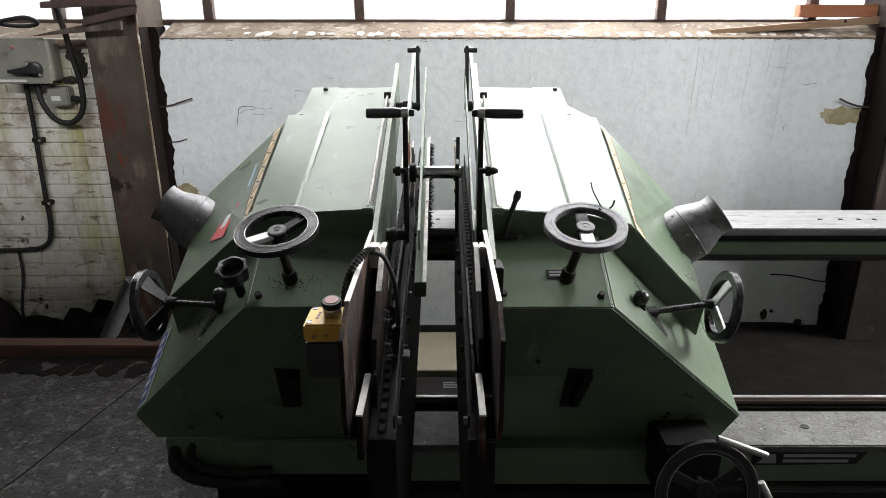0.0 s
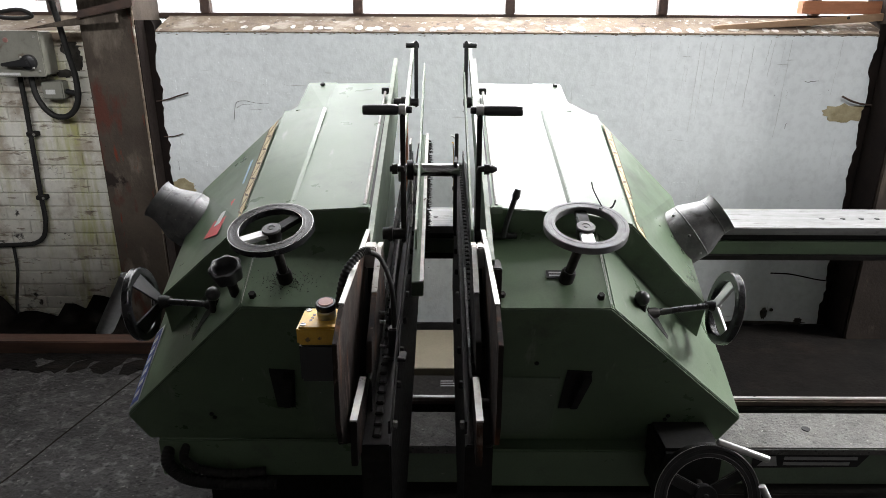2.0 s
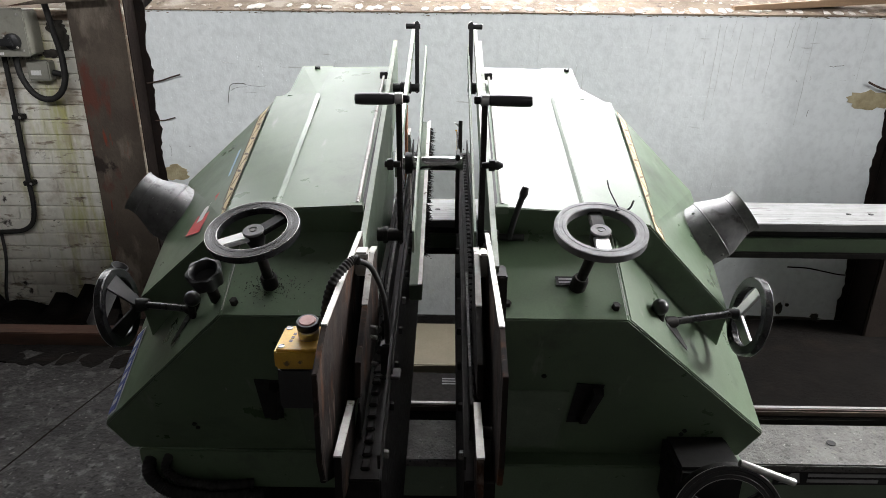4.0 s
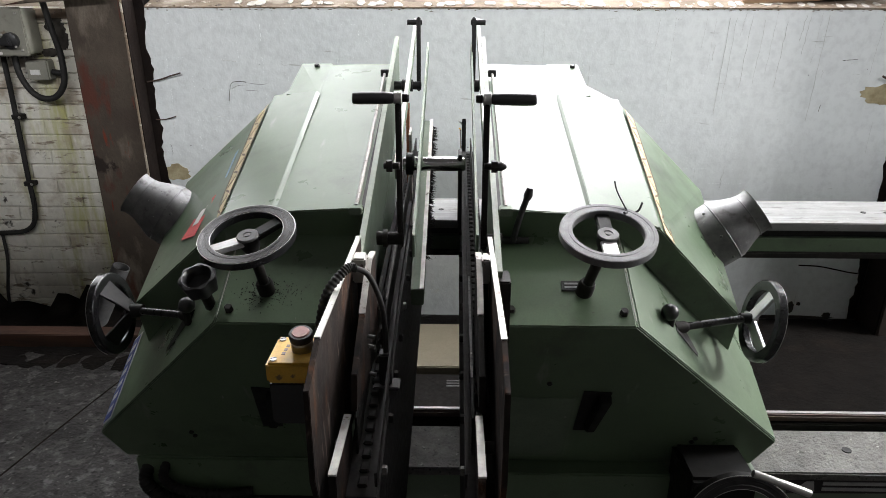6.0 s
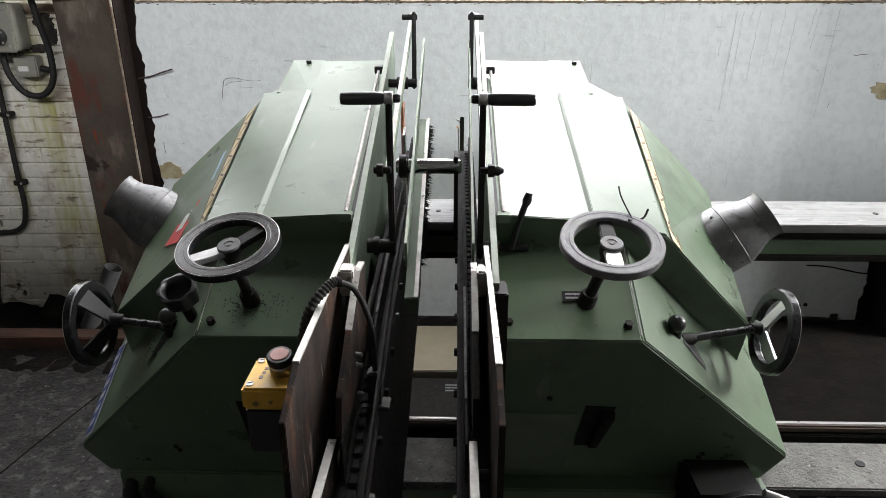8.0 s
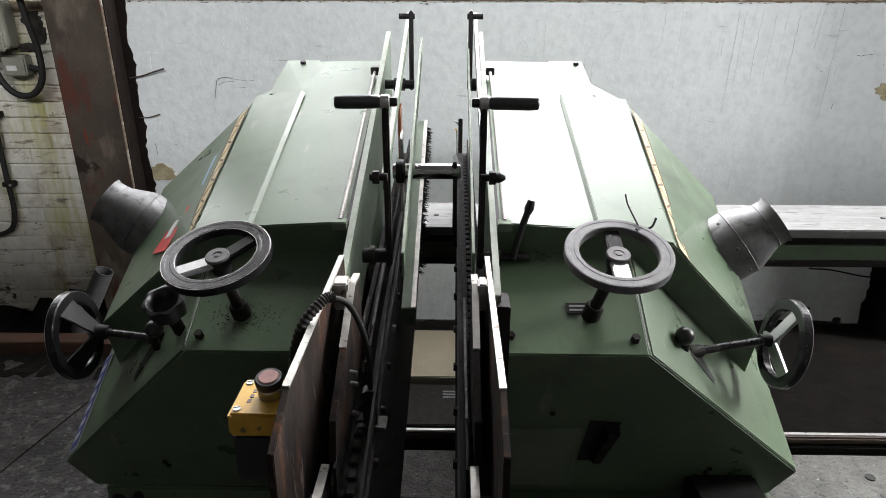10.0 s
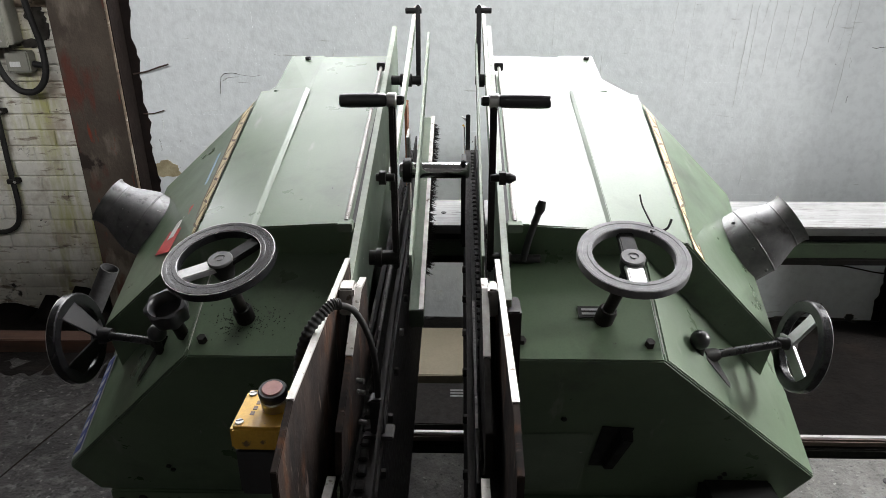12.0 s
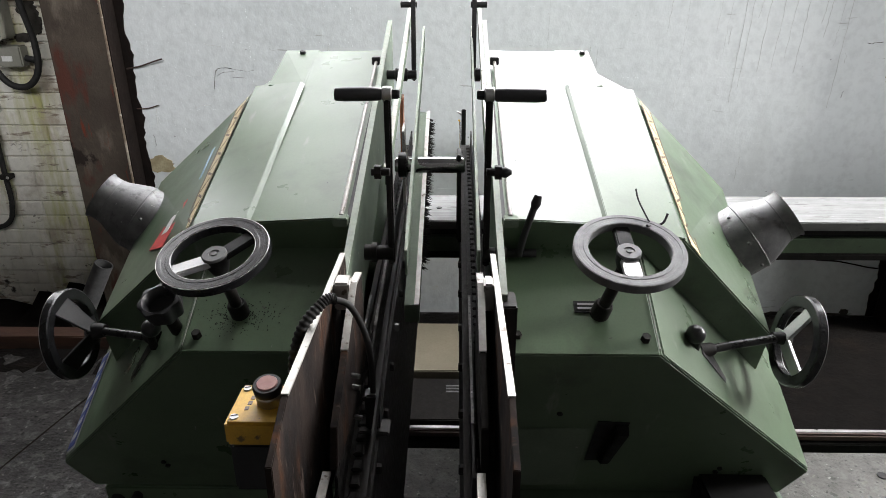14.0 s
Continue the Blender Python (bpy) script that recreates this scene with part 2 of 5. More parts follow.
GLAZING = glazing()
FLAKE = mat("white_paint_flake", (0.56, 0.54, 0.50), (0.34, 0.31, 0.27), 30.0, 0.7, 0.85, 0.0, 0.2, 90.0)
RIM_DARK = mat("scuffed_dark_rim", (0.016, 0.016, 0.017), (0.009, 0.009, 0.010), 60.0, 0.20, 0.26, 0.0, 0.03, 260.0, spec=0.4, stains=(((0.07, 0.07, 0.07), 130.0, 0.72, 0.03, (1, 1, 1)),))
RIM_GREY = mat("dull_grey_rim", (0.15, 0.15, 0.152), (0.10, 0.10, 0.102), 40.0, 0.5, 0.68, 0.3, 0.05, 240.0)
BEAM_STEEL = mat("scuffed_beam_steel", (0.27, 0.27, 0.27), (0.17, 0.17, 0.168), 10.0, 0.58, 0.78, 0.5, 0.05, 160.0, stretch=(0.4, 6, 1),
                 stains=(((0.07, 0.065, 0.06), 26.0, 0.60, 0.08, (0.4, 3, 1)), ((0.42, 0.42, 0.41), 30.0, 0.64, 0.05, (0.2, 4, 1))))
PALE_EDGE = mat("rubbed_pale_green_edge", (0.33, 0.37, 0.31), (0.24, 0.28, 0.22), 20.0, 0.5, 0.65, 0.0, 0.05, 160.0, stains=(((0.16, 0.15, 0.13), 50.0, 0.66, 0.05, (1, 1, 1)),))
CHROME = mat("polished_oily_steel", (0.50, 0.50, 0.50), (0.40, 0.40, 0.40), 20.0, 0.12, 0.22, 1.0, 0.01, 240.0)
DARK_STEEL = mat("oiled_dark_steel", (0.045, 0.045, 0.045), (0.025, 0.025, 0.025), 30.0, 0.22, 0.38, 0.5, 0.03, 200.0)
HUB_GREY = mat("grey_hub_cap", (0.13, 0.13, 0.13), (0.085, 0.085, 0.085), 30.0, 0.5, 0.65, 0.1, 0.02, 200.0)
RUST_STAIN = mat("ochre_sealant", (0.48, 0.42, 0.27), (0.24, 0.19, 0.10), 14.0, 0.8, 0.9, 0.0, 0.3, 60.0)
DRIP = mat("grey_drip_stain", (0.66, 0.67, 0.66), (0.42, 0.43, 0.42), 9.0, 0.7)
TIMBER_DIRTY = mat("dirty_timber", (0.085, 0.036, 0.020), (0.028, 0.016, 0.011), 7.0, 0.8, 0.9, 0.0, 0.2, 60.0, stretch=(0.3, 4, 4))
HAZE = bpy.data.materials.new("overcast_distance")
HAZE.use_nodes = True
HAZE.node_tree.nodes["Principled BSDF"].inputs["Emission Color"].default_value = (0.93, 0.97, 1.0, 1)
HAZE.node_tree.nodes["Principled BSDF"].inputs["Emission Strength"].default_value = 1.6

# ---- building blocks ----
V = Vector


def thing(name, at, label, category, group="", kind=""):
    ob = new(name)
    ob.location = at
    return tagged(ob, label, category, group, kind)


def shape(name, bm, material, smooth=False):
    bmesh.ops.recalc_face_normals(bm, faces=bm.faces)
    me = bpy.data.meshes.new(name)
    bm.to_mesh(me)
    bm.free()
    me.materials.append(material)
    if smooth:
        for p in me.polygons:
            p.use_smooth = True
        me.set_sharp_from_angle(angle=radians(38))
    return me


def part(name, bm, material, parent, label="", smooth=False):
    ob = new(name, shape(name, bm, material, smooth))
    if parent is not None:
        ob.parent = parent
        ob.matrix_parent_inverse = Matrix.Translation(-parent.location)
    return tagged(ob, label) if label else ob


def solo(name, bm, material, label, category, group="", kind="", smooth=False):
    return tagged(new(name, shape(name, bm, material, smooth)), label, category, group, kind)


def bevelled(bm, w, seg=2):
    if w:
        bmesh.ops.bevel(bm, geom=list(bm.edges), offset=w, segments=seg, affect="EDGES", clamp_overlap=True)
    return bm


def box(x0, x1, y0, y1, z0, z1, bevel=0.0, seg=2):
    bm = bmesh.new()
    bmesh.ops.create_cube(bm, size=1, matrix=Matrix.Translation(((x0 + x1) / 2, (y0 + y1) / 2, (z0 + z1) / 2)) @ Matrix.Diagonal((x1 - x0, y1 - y0, z1 - z0, 1)))
    return bevelled(bm, bevel, seg)


def slab(points, push, bevel=0.0, seg=2):
    """A flat polygon of any plane, thickened by the vector push."""
    bm = bmesh.new()
    f = bm.faces.new([bm.verts.new(p) for p in points])
    got = bmesh.ops.extrude_face_region(bm, geom=[f])
    bmesh.ops.translate(bm, verts=[v for v in got["geom"] if isinstance(v, bmesh.types.BMVert)], vec=push)
    return bevelled(bm, bevel, seg)


def plate_yz(x, thick, pts, bevel=0.0015):
    """A plate that stands along y: (y, z) corners, x its middle."""
    return slab([(x - thick / 2, y, z) for y, z in pts], (thick, 0, 0), bevel)


def aim(a, b):
    d = V(b) - V(a)
    return Matrix.Translation(a) @ d.to_track_quat("Z", "Y").to_matrix().to_4x4(), d.length


def lathe(a, b, profile, seg=28, caps=True):
    """A turned body from a to b: profile of (share of the length, radius)."""
    m, length = aim(a, b)
    bm = bmesh.new()
    rings = []
    for s, r in profile:
        rings.append([bm.verts.new(m @ V((r * math.cos(2 * math.pi * i / seg), r * math.sin(2 * math.pi * i / seg), s * length))) for i in range(seg)])
    for p, q in zip(rings, rings[1:]):
        for i in range(seg):
            bm.faces.new((p[i], p[(i + 1) % seg], q[(i + 1) % seg], q[i]))
    if caps:
        bm.faces.new(list(reversed(rings[0])))
        bm.faces.new(rings[-1])
    return bm


def rod(a, b, r, seg=16, bev=0.12):
    return lathe(a, b, [(0, r * (1 - bev)), (min(0.03, bev * r / 0.05), r), (1 - min(0.03, bev * r / 0.05), r), (1, r * (1 - bev))], seg)


def sweep(points, r, seg=10, ribs=0.0, rib_from=0.0, rib_to=1.0):
    """A round bar along a smooth line through points; ribs: height of rings like those of a conduit."""
    pts = [V(p) for p in points]
    fine = []
    for i in range(len(pts) - 1):
        p0, p1, p2, p3 = pts[max(i - 1, 0)], pts[i], pts[i + 1], pts[min(i + 2, len(pts) - 1)]
        steps = 30 if ribs else 8
        for k in range(steps):
            t = k / steps
            fine.append(0.5 * (2 * p1 + (p2 - p0) * t + (2 * p0 - 5 * p1 + 4 * p2 - p3) * t * t + (3 * p1 - p0 - 3 * p2 + p3) * t ** 3))
    fine.append(pts[-1])
    bm = bmesh.new()
    rings, side = [], None
    for i, p in enumerate(fine):
        d = (fine[min(i + 1, len(fine) - 1)] - fine[max(i - 1, 0)]).normalized()
        if side is None:
            side = d.orthogonal().normalized()
        side = (side - d * side.dot(d)).normalized()
        up = d.cross(side)
        share = i / len(fine)
        rr = r + (ribs if (i // 2) % 2 and rib_from <= share <= rib_to else 0.0)
        rings.append([bm.verts.new(p + rr * (math.cos(2 * math.pi * k / seg) * side + math.sin(2 * math.pi * k / seg) * up)) for k in range(seg)])
    for p, q in zip(rings, rings[1:]):
        for i in range(seg):
            bm.faces.new((p[i], p[(i + 1) % seg], q[(i + 1) % seg], q[i]))
    bm.faces.new(list(reversed(rings[0])))
    bm.faces.new(rings[-1])
    return bm


def ring(centre, axis, radius, half_w, half_h, seg=56, corner=8):
    """A wheel rim: an oval section turned round the axis."""
    m = Matrix.Translation(centre) @ V(axis).to_track_quat("Z", "Y").to_matrix().to_4x4()
    bm = bmesh.new()
    rows = []
    for i in range(seg):
        a = 2 * math.pi * i / seg
        row = []
        for k in range(corner * 2):
            c = 2 * math.pi * k / (corner * 2)
            cx, cz = math.cos(c), math.sin(c)
            ex = math.copysign(abs(cx) ** 0.42, cx) * half_w
            ez = math.copysign(abs(cz) ** 0.42, cz) * half_h
            row.append(bm.verts.new(m @ V(((radius + ex) * math.cos(a), (radius + ex) * math.sin(a), ez))))
        rows.append(row)
    n = corner * 2
    for i in range(seg):
        p, q = rows[i], rows[(i + 1) % seg]
        for k in range(n):
            bm.faces.new((p[k], p[(k + 1) % n], q[(k + 1) % n], q[k]))
    return bm


def hexbolt(at, axis, r, h):
    a = V(at)
    return lathe(a, a + V(axis).normalized() * h, [(0, r), (0.75, r), (1, r * 0.8)], 6)


def lerp(p, q, t):
    return tuple(a + (b - a) * t for a, b in zip(p, q))


def loft(front, back, bevel=0.0):
    bm = bmesh.new()
    f = [bm.verts.new(p) for p in front]
    b = [bm.verts.new(p) for p in back]
    n = len(f)
    for i in range(n):
        bm.faces.new((f[i], f[(i + 1) % n], b[(i + 1) % n], b[i]))
    bm.faces.new(list(reversed(f)))
    bm.faces.new(b)
    return bevelled(bm, bevel)


# ---- building ----
WALL_Y, SILL_Z = 3.39, 1.545
solo("floor", box(-6, 6, -5.2, 6, -0.1, 0.0), FLOOR, "oily dark grey concrete workshop floor with scuffs", "floor", kind="structure")
solo("ceiling", slab([(-6, -5.2, 5.8), (6, -5.2, 5.8), (6, 6, 5.8), (-6, 6, 5.8)], (0, 0, 0.1)), ROOM, "dark shed roof lining above the machine", "ceiling", kind="structure")
# unseen walls added; the partition holds south light off the machine front
for nm, b in (("shade_partition", (-6, 6, -1.0, -0.9, 0, 3.0)), ("wall_south", (-6, 6, -5.4, -5.2, 0, 4.95)), ("wall_south_top", (-6, 6, -5.4, -5.2, 5.76, 5.8)), ("wall_west", (-6.2, -6, -5.2, 6, 0, 5.8)), ("wall_east", (6, 6.2, -5.2, 6, 0, 2.05)), ("wall_east_top", (6, 6.2, -5.2, 6, 3.75, 5.8)), ("wall_east_back", (6, 6.2, -5.2, 0.05, 2.05, 3.75)), ("wall_east_front", (6, 6.2, 3.15, 6, 2.05, 3.75))):
    solo(nm, box(*b), ROOM, "unseen dark wall added to close in and shade the hall", "wall", kind="structure")

wall_core = solo("wall_north", box(-6, 6, WALL_Y + 0.012, WALL_Y + 0.24, 0, SILL_Z - 0.004), MORTAR, "white painted brick wall under the window band", "wall", kind="structure")
solo("wall_north_top", box(-6, 6, WALL_Y + 0.1, WALL_Y + 0.34, 4.49, 5.8), ROOM, "dark wall strip above the window band", "wall", kind="structure")
# sloping sill with bare render and white paint flakes
sill = solo("window_sill", loft([(-1.39, WALL_Y - 0.002, SILL_Z - 0.004), (-1.39, WALL_Y - 0.002, SILL_Z), (-1.39, WALL_Y + 0.26, 1.632), (-1.39, WALL_Y + 0.26, SILL_Z - 0.004)],
                        [(2.15, WALL_Y - 0.002, SILL_Z - 0.004), (2.15, WALL_Y - 0.002, SILL_Z + 0.004), (2.15, WALL_Y + 0.26, 1.636), (2.15, WALL_Y + 0.26, SILL_Z - 0.004)]),
     BARE, "sloping render window sill with flaked white paint", "window sill", kind="structure")
solo("window_sill_west", loft([(-6, WALL_Y - 0.01, SILL_Z - 0.05), (-6, WALL_Y - 0.01, SILL_Z - 0.01), (-6, WALL_Y + 0.26, 1.632), (-6, WALL_Y + 0.26, SILL_Z - 0.05)],
                             [(-1.70, WALL_Y - 0.01, SILL_Z - 0.05), (-1.70, WALL_Y - 0.01, SILL_Z - 0.01), (-1.70, WALL_Y + 0.26, 1.632), (-1.70, WALL_Y + 0.26, SILL_Z - 0.05)]),
     BARE, "crumbling render window sill beside the concrete post", "window sill", kind="structure")
rnd = random.Random(77)
for i in range(50):
    fx = -0.98 + 0.062 * i + rnd.uniform(-0.02, 0.02)
    fw, fd, at = rnd.uniform(0.012, 0.033), rnd.uniform(0.016, 0.036), rnd.uniform(0.018, 0.052)
    ring_pts = []
    for k in range(11):
        t = 2 * math.pi * k / 11
        kk = rnd.uniform(0.72, 1.12)
        yy = max(0.004, at + fd * kk * math.sin(t))
        ring_pts.append((fx + fw * kk * math.cos(t), WALL_Y + yy, SILL_Z + 0.003 + yy * 0.3333))
    if i % 5 != 3:
        part("paint_flake", slab(ring_pts, (0, -0.0008, 0.003)), FLAKE, sill)
# window band: frame, mullions and glazing
win = thing("window_1", (0, WALL_Y + 0.22, 1.63), "long frosted workshop window with dark steel mullions", "window", kind="structure")
part("bottom_rail", box(-6, 6, 3.60, 3.65, 1.60, 1.631, 0.004), IRON, win)
part("top_rail", box(-6, 6, 3.60, 3.65, 4.455, 4.492, 0.004), IRON, win)
step, first = 0.774, -1.203
bars = [first + step * i for i in range(-6, 9) if abs(first + step * i) < 6]
for x in bars:
    part("mullion", box(x - 0.024, x + 0.024, 3.585, 3.655, 1.630, 4.47, 0.004), IRON, win)
for a, b in zip(bars, bars[1:]):
    bm = bmesh.new()
    cols = 24
    row = [(a + 0.02 + (b - a - 0.04) * i / cols, 3.628 + 0.004 * math.sin(i * math.pi * 0.9)) for i in range(cols + 1)]
    lo = [bm.verts.new((x, y, 1.625)) for x, y in row]
    hi = [bm.verts.new((x, y, 4.47)) for x, y in row]
    for i in range(cols):
        bm.faces.new((lo[i], lo[i + 1], hi[i + 1], hi[i]))
    p = part("pane", bm, GLAZING, win, smooth=True)
    p.visible_shadow = False
# unseen windows added round the south and east fill lamps
for nm, horizontal, a0, a1, at, z0, z1 in (("fill_window_south", True, -6.0, 6.0, -5.3, 4.95, 5.76), ("fill_window_east", False, 0.05, 3.15, 6.1, 2.05, 3.75)):
    w2 = thing(nm, (0, at, z0) if horizontal else (at, 1.2, z0), "unseen barred window added round a fill lamp", "window", kind="structure")
    flat = lambda u0, u1, d, lo, hi: box(u0, u1, at - d, at + d, lo, hi) if horizontal else box(at - d, at + d, u0, u1, lo, hi)
    part("bottom_rail", flat(a0, a1, 0.03, z0, z0 + 0.04), IRON, w2)
    part("top_rail", flat(a0, a1, 0.03, z1 - 0.04, z1), IRON, w2)
    count = round((a1 - a0) / 0.775)
    for i in range(count):
        u = a0 + (a1 - a0) * i / count
        part("mullion", flat(u, u + 0.04, 0.028, z0 + 0.04, z1 - 0.04), IRON, w2)
        p = part("pane", flat(u + 0.04, u + (a1 - a0) / count, 0.003, z0 + 0.04, z1 - 0.04), GLAZING, w2)
        p.visible_shadow = False
solo("sky_backdrop", slab([(-14, 9, -2), (14, 9, -2), (14, 9, 10), (-14, 9, 10)], (0, 0.05, 0)), HAZE, "plain pale overcast distance outside the window", "backdrop", kind="structure")

# posts and the dark joints beside them
solo("post_west", box(-1.695, -1.440, 3.285, 3.60, 0, 5.8, 0.006), CONCRETE, "stained concrete wall post with red rust marks", "post", kind="structure")
solo("post_east", box(2.150, 2.42, 3.19, 3.60, 0, 5.8, 0.006), POST_DARK, "brown stained concrete wall post", "post", kind="structure")
rnd = random.Random(21)
for nm, x0, x1 in (("joint_west", -1.440, -1.396), ("joint_east", 2.150, 2.112)):
    pts = [(x0, 3.386, 0.0), (x0, 3.386, SILL_Z + 0.05)]
    for i in range(70):
        pts.append((x1 + rnd.uniform(-0.006, 0.006) + 0.008 * math.sin(i * 0.55), 3.386, (SILL_Z + 0.05) * (1 - i / 69)))
    solo(nm, slab(pts, (0, 0.011, 0)), DARK, "dark ragged open joint between wall and post", "wall joint", kind="structure")
solo("post_flank_west", box(-1.4385, -1.434, 3.288, 3.60, 0, SILL_Z + 0.05), DARK, "black strip over the flank of the wall post", "wall joint", kind="structure")
solo("post_arris_west", box(-1.446, -1.437, 3.279, 3.287, 0.55, 2.4, 0.002), BARE, "pale edge along the concrete post", "trim", kind="structure")
solo("post_strip_east", box(2.141, 2.149, 3.20, 3.37, 0, 5.5), DARK, "black strip along the wall post", "wall joint", kind="structure")

# ---- machine ----


def rim_ring(centre, axis, radius, half_w, half_h, seg=84):
    """A flat-faced wheel rim with chamfered edges and a shallow groove in its face."""
    m = Matrix.Translation(centre) @ V(axis).to_track_quat("Z", "Y").to_matrix().to_4x4()
    k = 0.24
    sec = [(1, -1 + k), (1, 1 - k), (1 - k * 0.7, 1), (0.35, 1), (0.28, 0.93), (-0.28, 0.93), (-0.35, 1), (-1 + k * 0.7, 1), (-1, 1 - k), (-1, -1 + k), (-1 + k, -1), (1 - k, -1)]
    bm = bmesh.new()
    rows = []
    for i in range(seg):
        a = 2 * math.pi * i / seg
        rows.append([bm.verts.new(m @ V(((radius + u * half_w) * math.cos(a), (radius + u * half_w) * math.sin(a), v * half_h))) for u, v in sec])
    for i in range(seg):
        p, q = rows[i], rows[(i + 1) % seg]
        for j in range(len(sec)):
            bm.faces.new((p[j], p[(j + 1) % len(sec)], q[(j + 1) % len(sec)], q[j]))
    bmesh.ops.recalc_face_normals(bm, faces=bm.faces)
    return bm


def handwheel(name, hub, axis, radius, label, spoke_at, rim_mat, base=None, shaft_r=0.011, hub_r=0.021, dish=0.0, cap=None, rim_w=0.0125, spoke_w=0.0155):
    """A wheel round hub; dish: how far the hub lies below the rim's plane."""
    ax = V(axis).normalized()
    h = V(hub)
    low = h - ax * dish
    w = thing(name, tuple(low - ax * 0.03), label, "handwheel", group="machine handwheels")
    rim = part("rim", rim_ring(h, ax, radius - rim_w, rim_w, rim_w * 0.72), rim_mat, w, "scuffed metal rim")
    part("outer_edge", ring(h + ax * rim_w * 0.63, ax, radius - 0.0010, 0.0007, 0.0007, 84, 4), HUB_GREY if rim_mat is RIM_GREY else STEEL, rim, "thin bright edge", True)
    part("inner_edge", ring(h + ax * rim_w * 0.63, ax, radius - rim_w * 2 + 0.0010, 0.0006, 0.0006, 84, 4), HUB_GREY if rim_mat is RIM_GREY else STEEL, rim, "thin bright edge", True)
    part("hub", lathe(low - ax * 0.035, low - ax * 0.001, [(0, hub_r * 0.7), (0.5, hub_r * 0.95), (1, hub_r * 0.95)]), BLACK, w, smooth=True)
    part("centre_cap", lathe(low - ax * 0.001, low + ax * 0.004, [(0, hub_r), (0.6, hub_r), (1, hub_r * 0.93), (1, hub_r * 0.45), (0.7, hub_r * 0.43), (0.7, hub_r * 0.25), (1.0, hub_r * 0.22)], 28), cap or HUB_GREY, w, smooth=True)
    q = ax.to_track_quat("Z", "Y").to_matrix()
    for ang, m in spoke_at:
        d = q @ V((math.cos(radians(ang)), math.sin(radians(ang)), 0))
        s = ax.cross(d)
        a, b = low + d * hub_r * 0.5 - ax * 0.006, h + d * (radius - 0.021) - ax * 0.003
        wa, wb = 0.016, spoke_w
        f = [a - s * wa - ax * 0.006, a + s * wa - ax * 0.006, a + s * wa * 0.85 + ax * 0.004, a - s * wa * 0.85 + ax * 0.004]
        g = [b - s * wb - ax * 0.006, b + s * wb - ax * 0.006, b + s * wb * 0.85 + ax * 0.004, b - s * wb * 0.85 + ax * 0.004]
        part("spoke", loft([tuple(p) for p in f], [tuple(p) for p in g], 0.002), m, w)
    if base is not None:
        part("shaft", rod(base, tuple(low - ax * 0.02), shaft_r), DARK_STEEL if shaft_r < 0.01 else GREASE, w, smooth=True)
        bd = (low - V(base)).normalized()
        part("collar", lathe(V(base) - bd * 0.004, V(base) + bd * 0.03, [(0, shaft_r * 1.6), (0.8, shaft_r * 1.6), (1, shaft_r * 1.3)]), GREASE, w, smooth=True)
    return w


def front_y(z):
    return 1.405 + 0.43 * (0.992 - z)


def riser_y(z):
    return 1.60 + 0.25 * (1.175 - z)


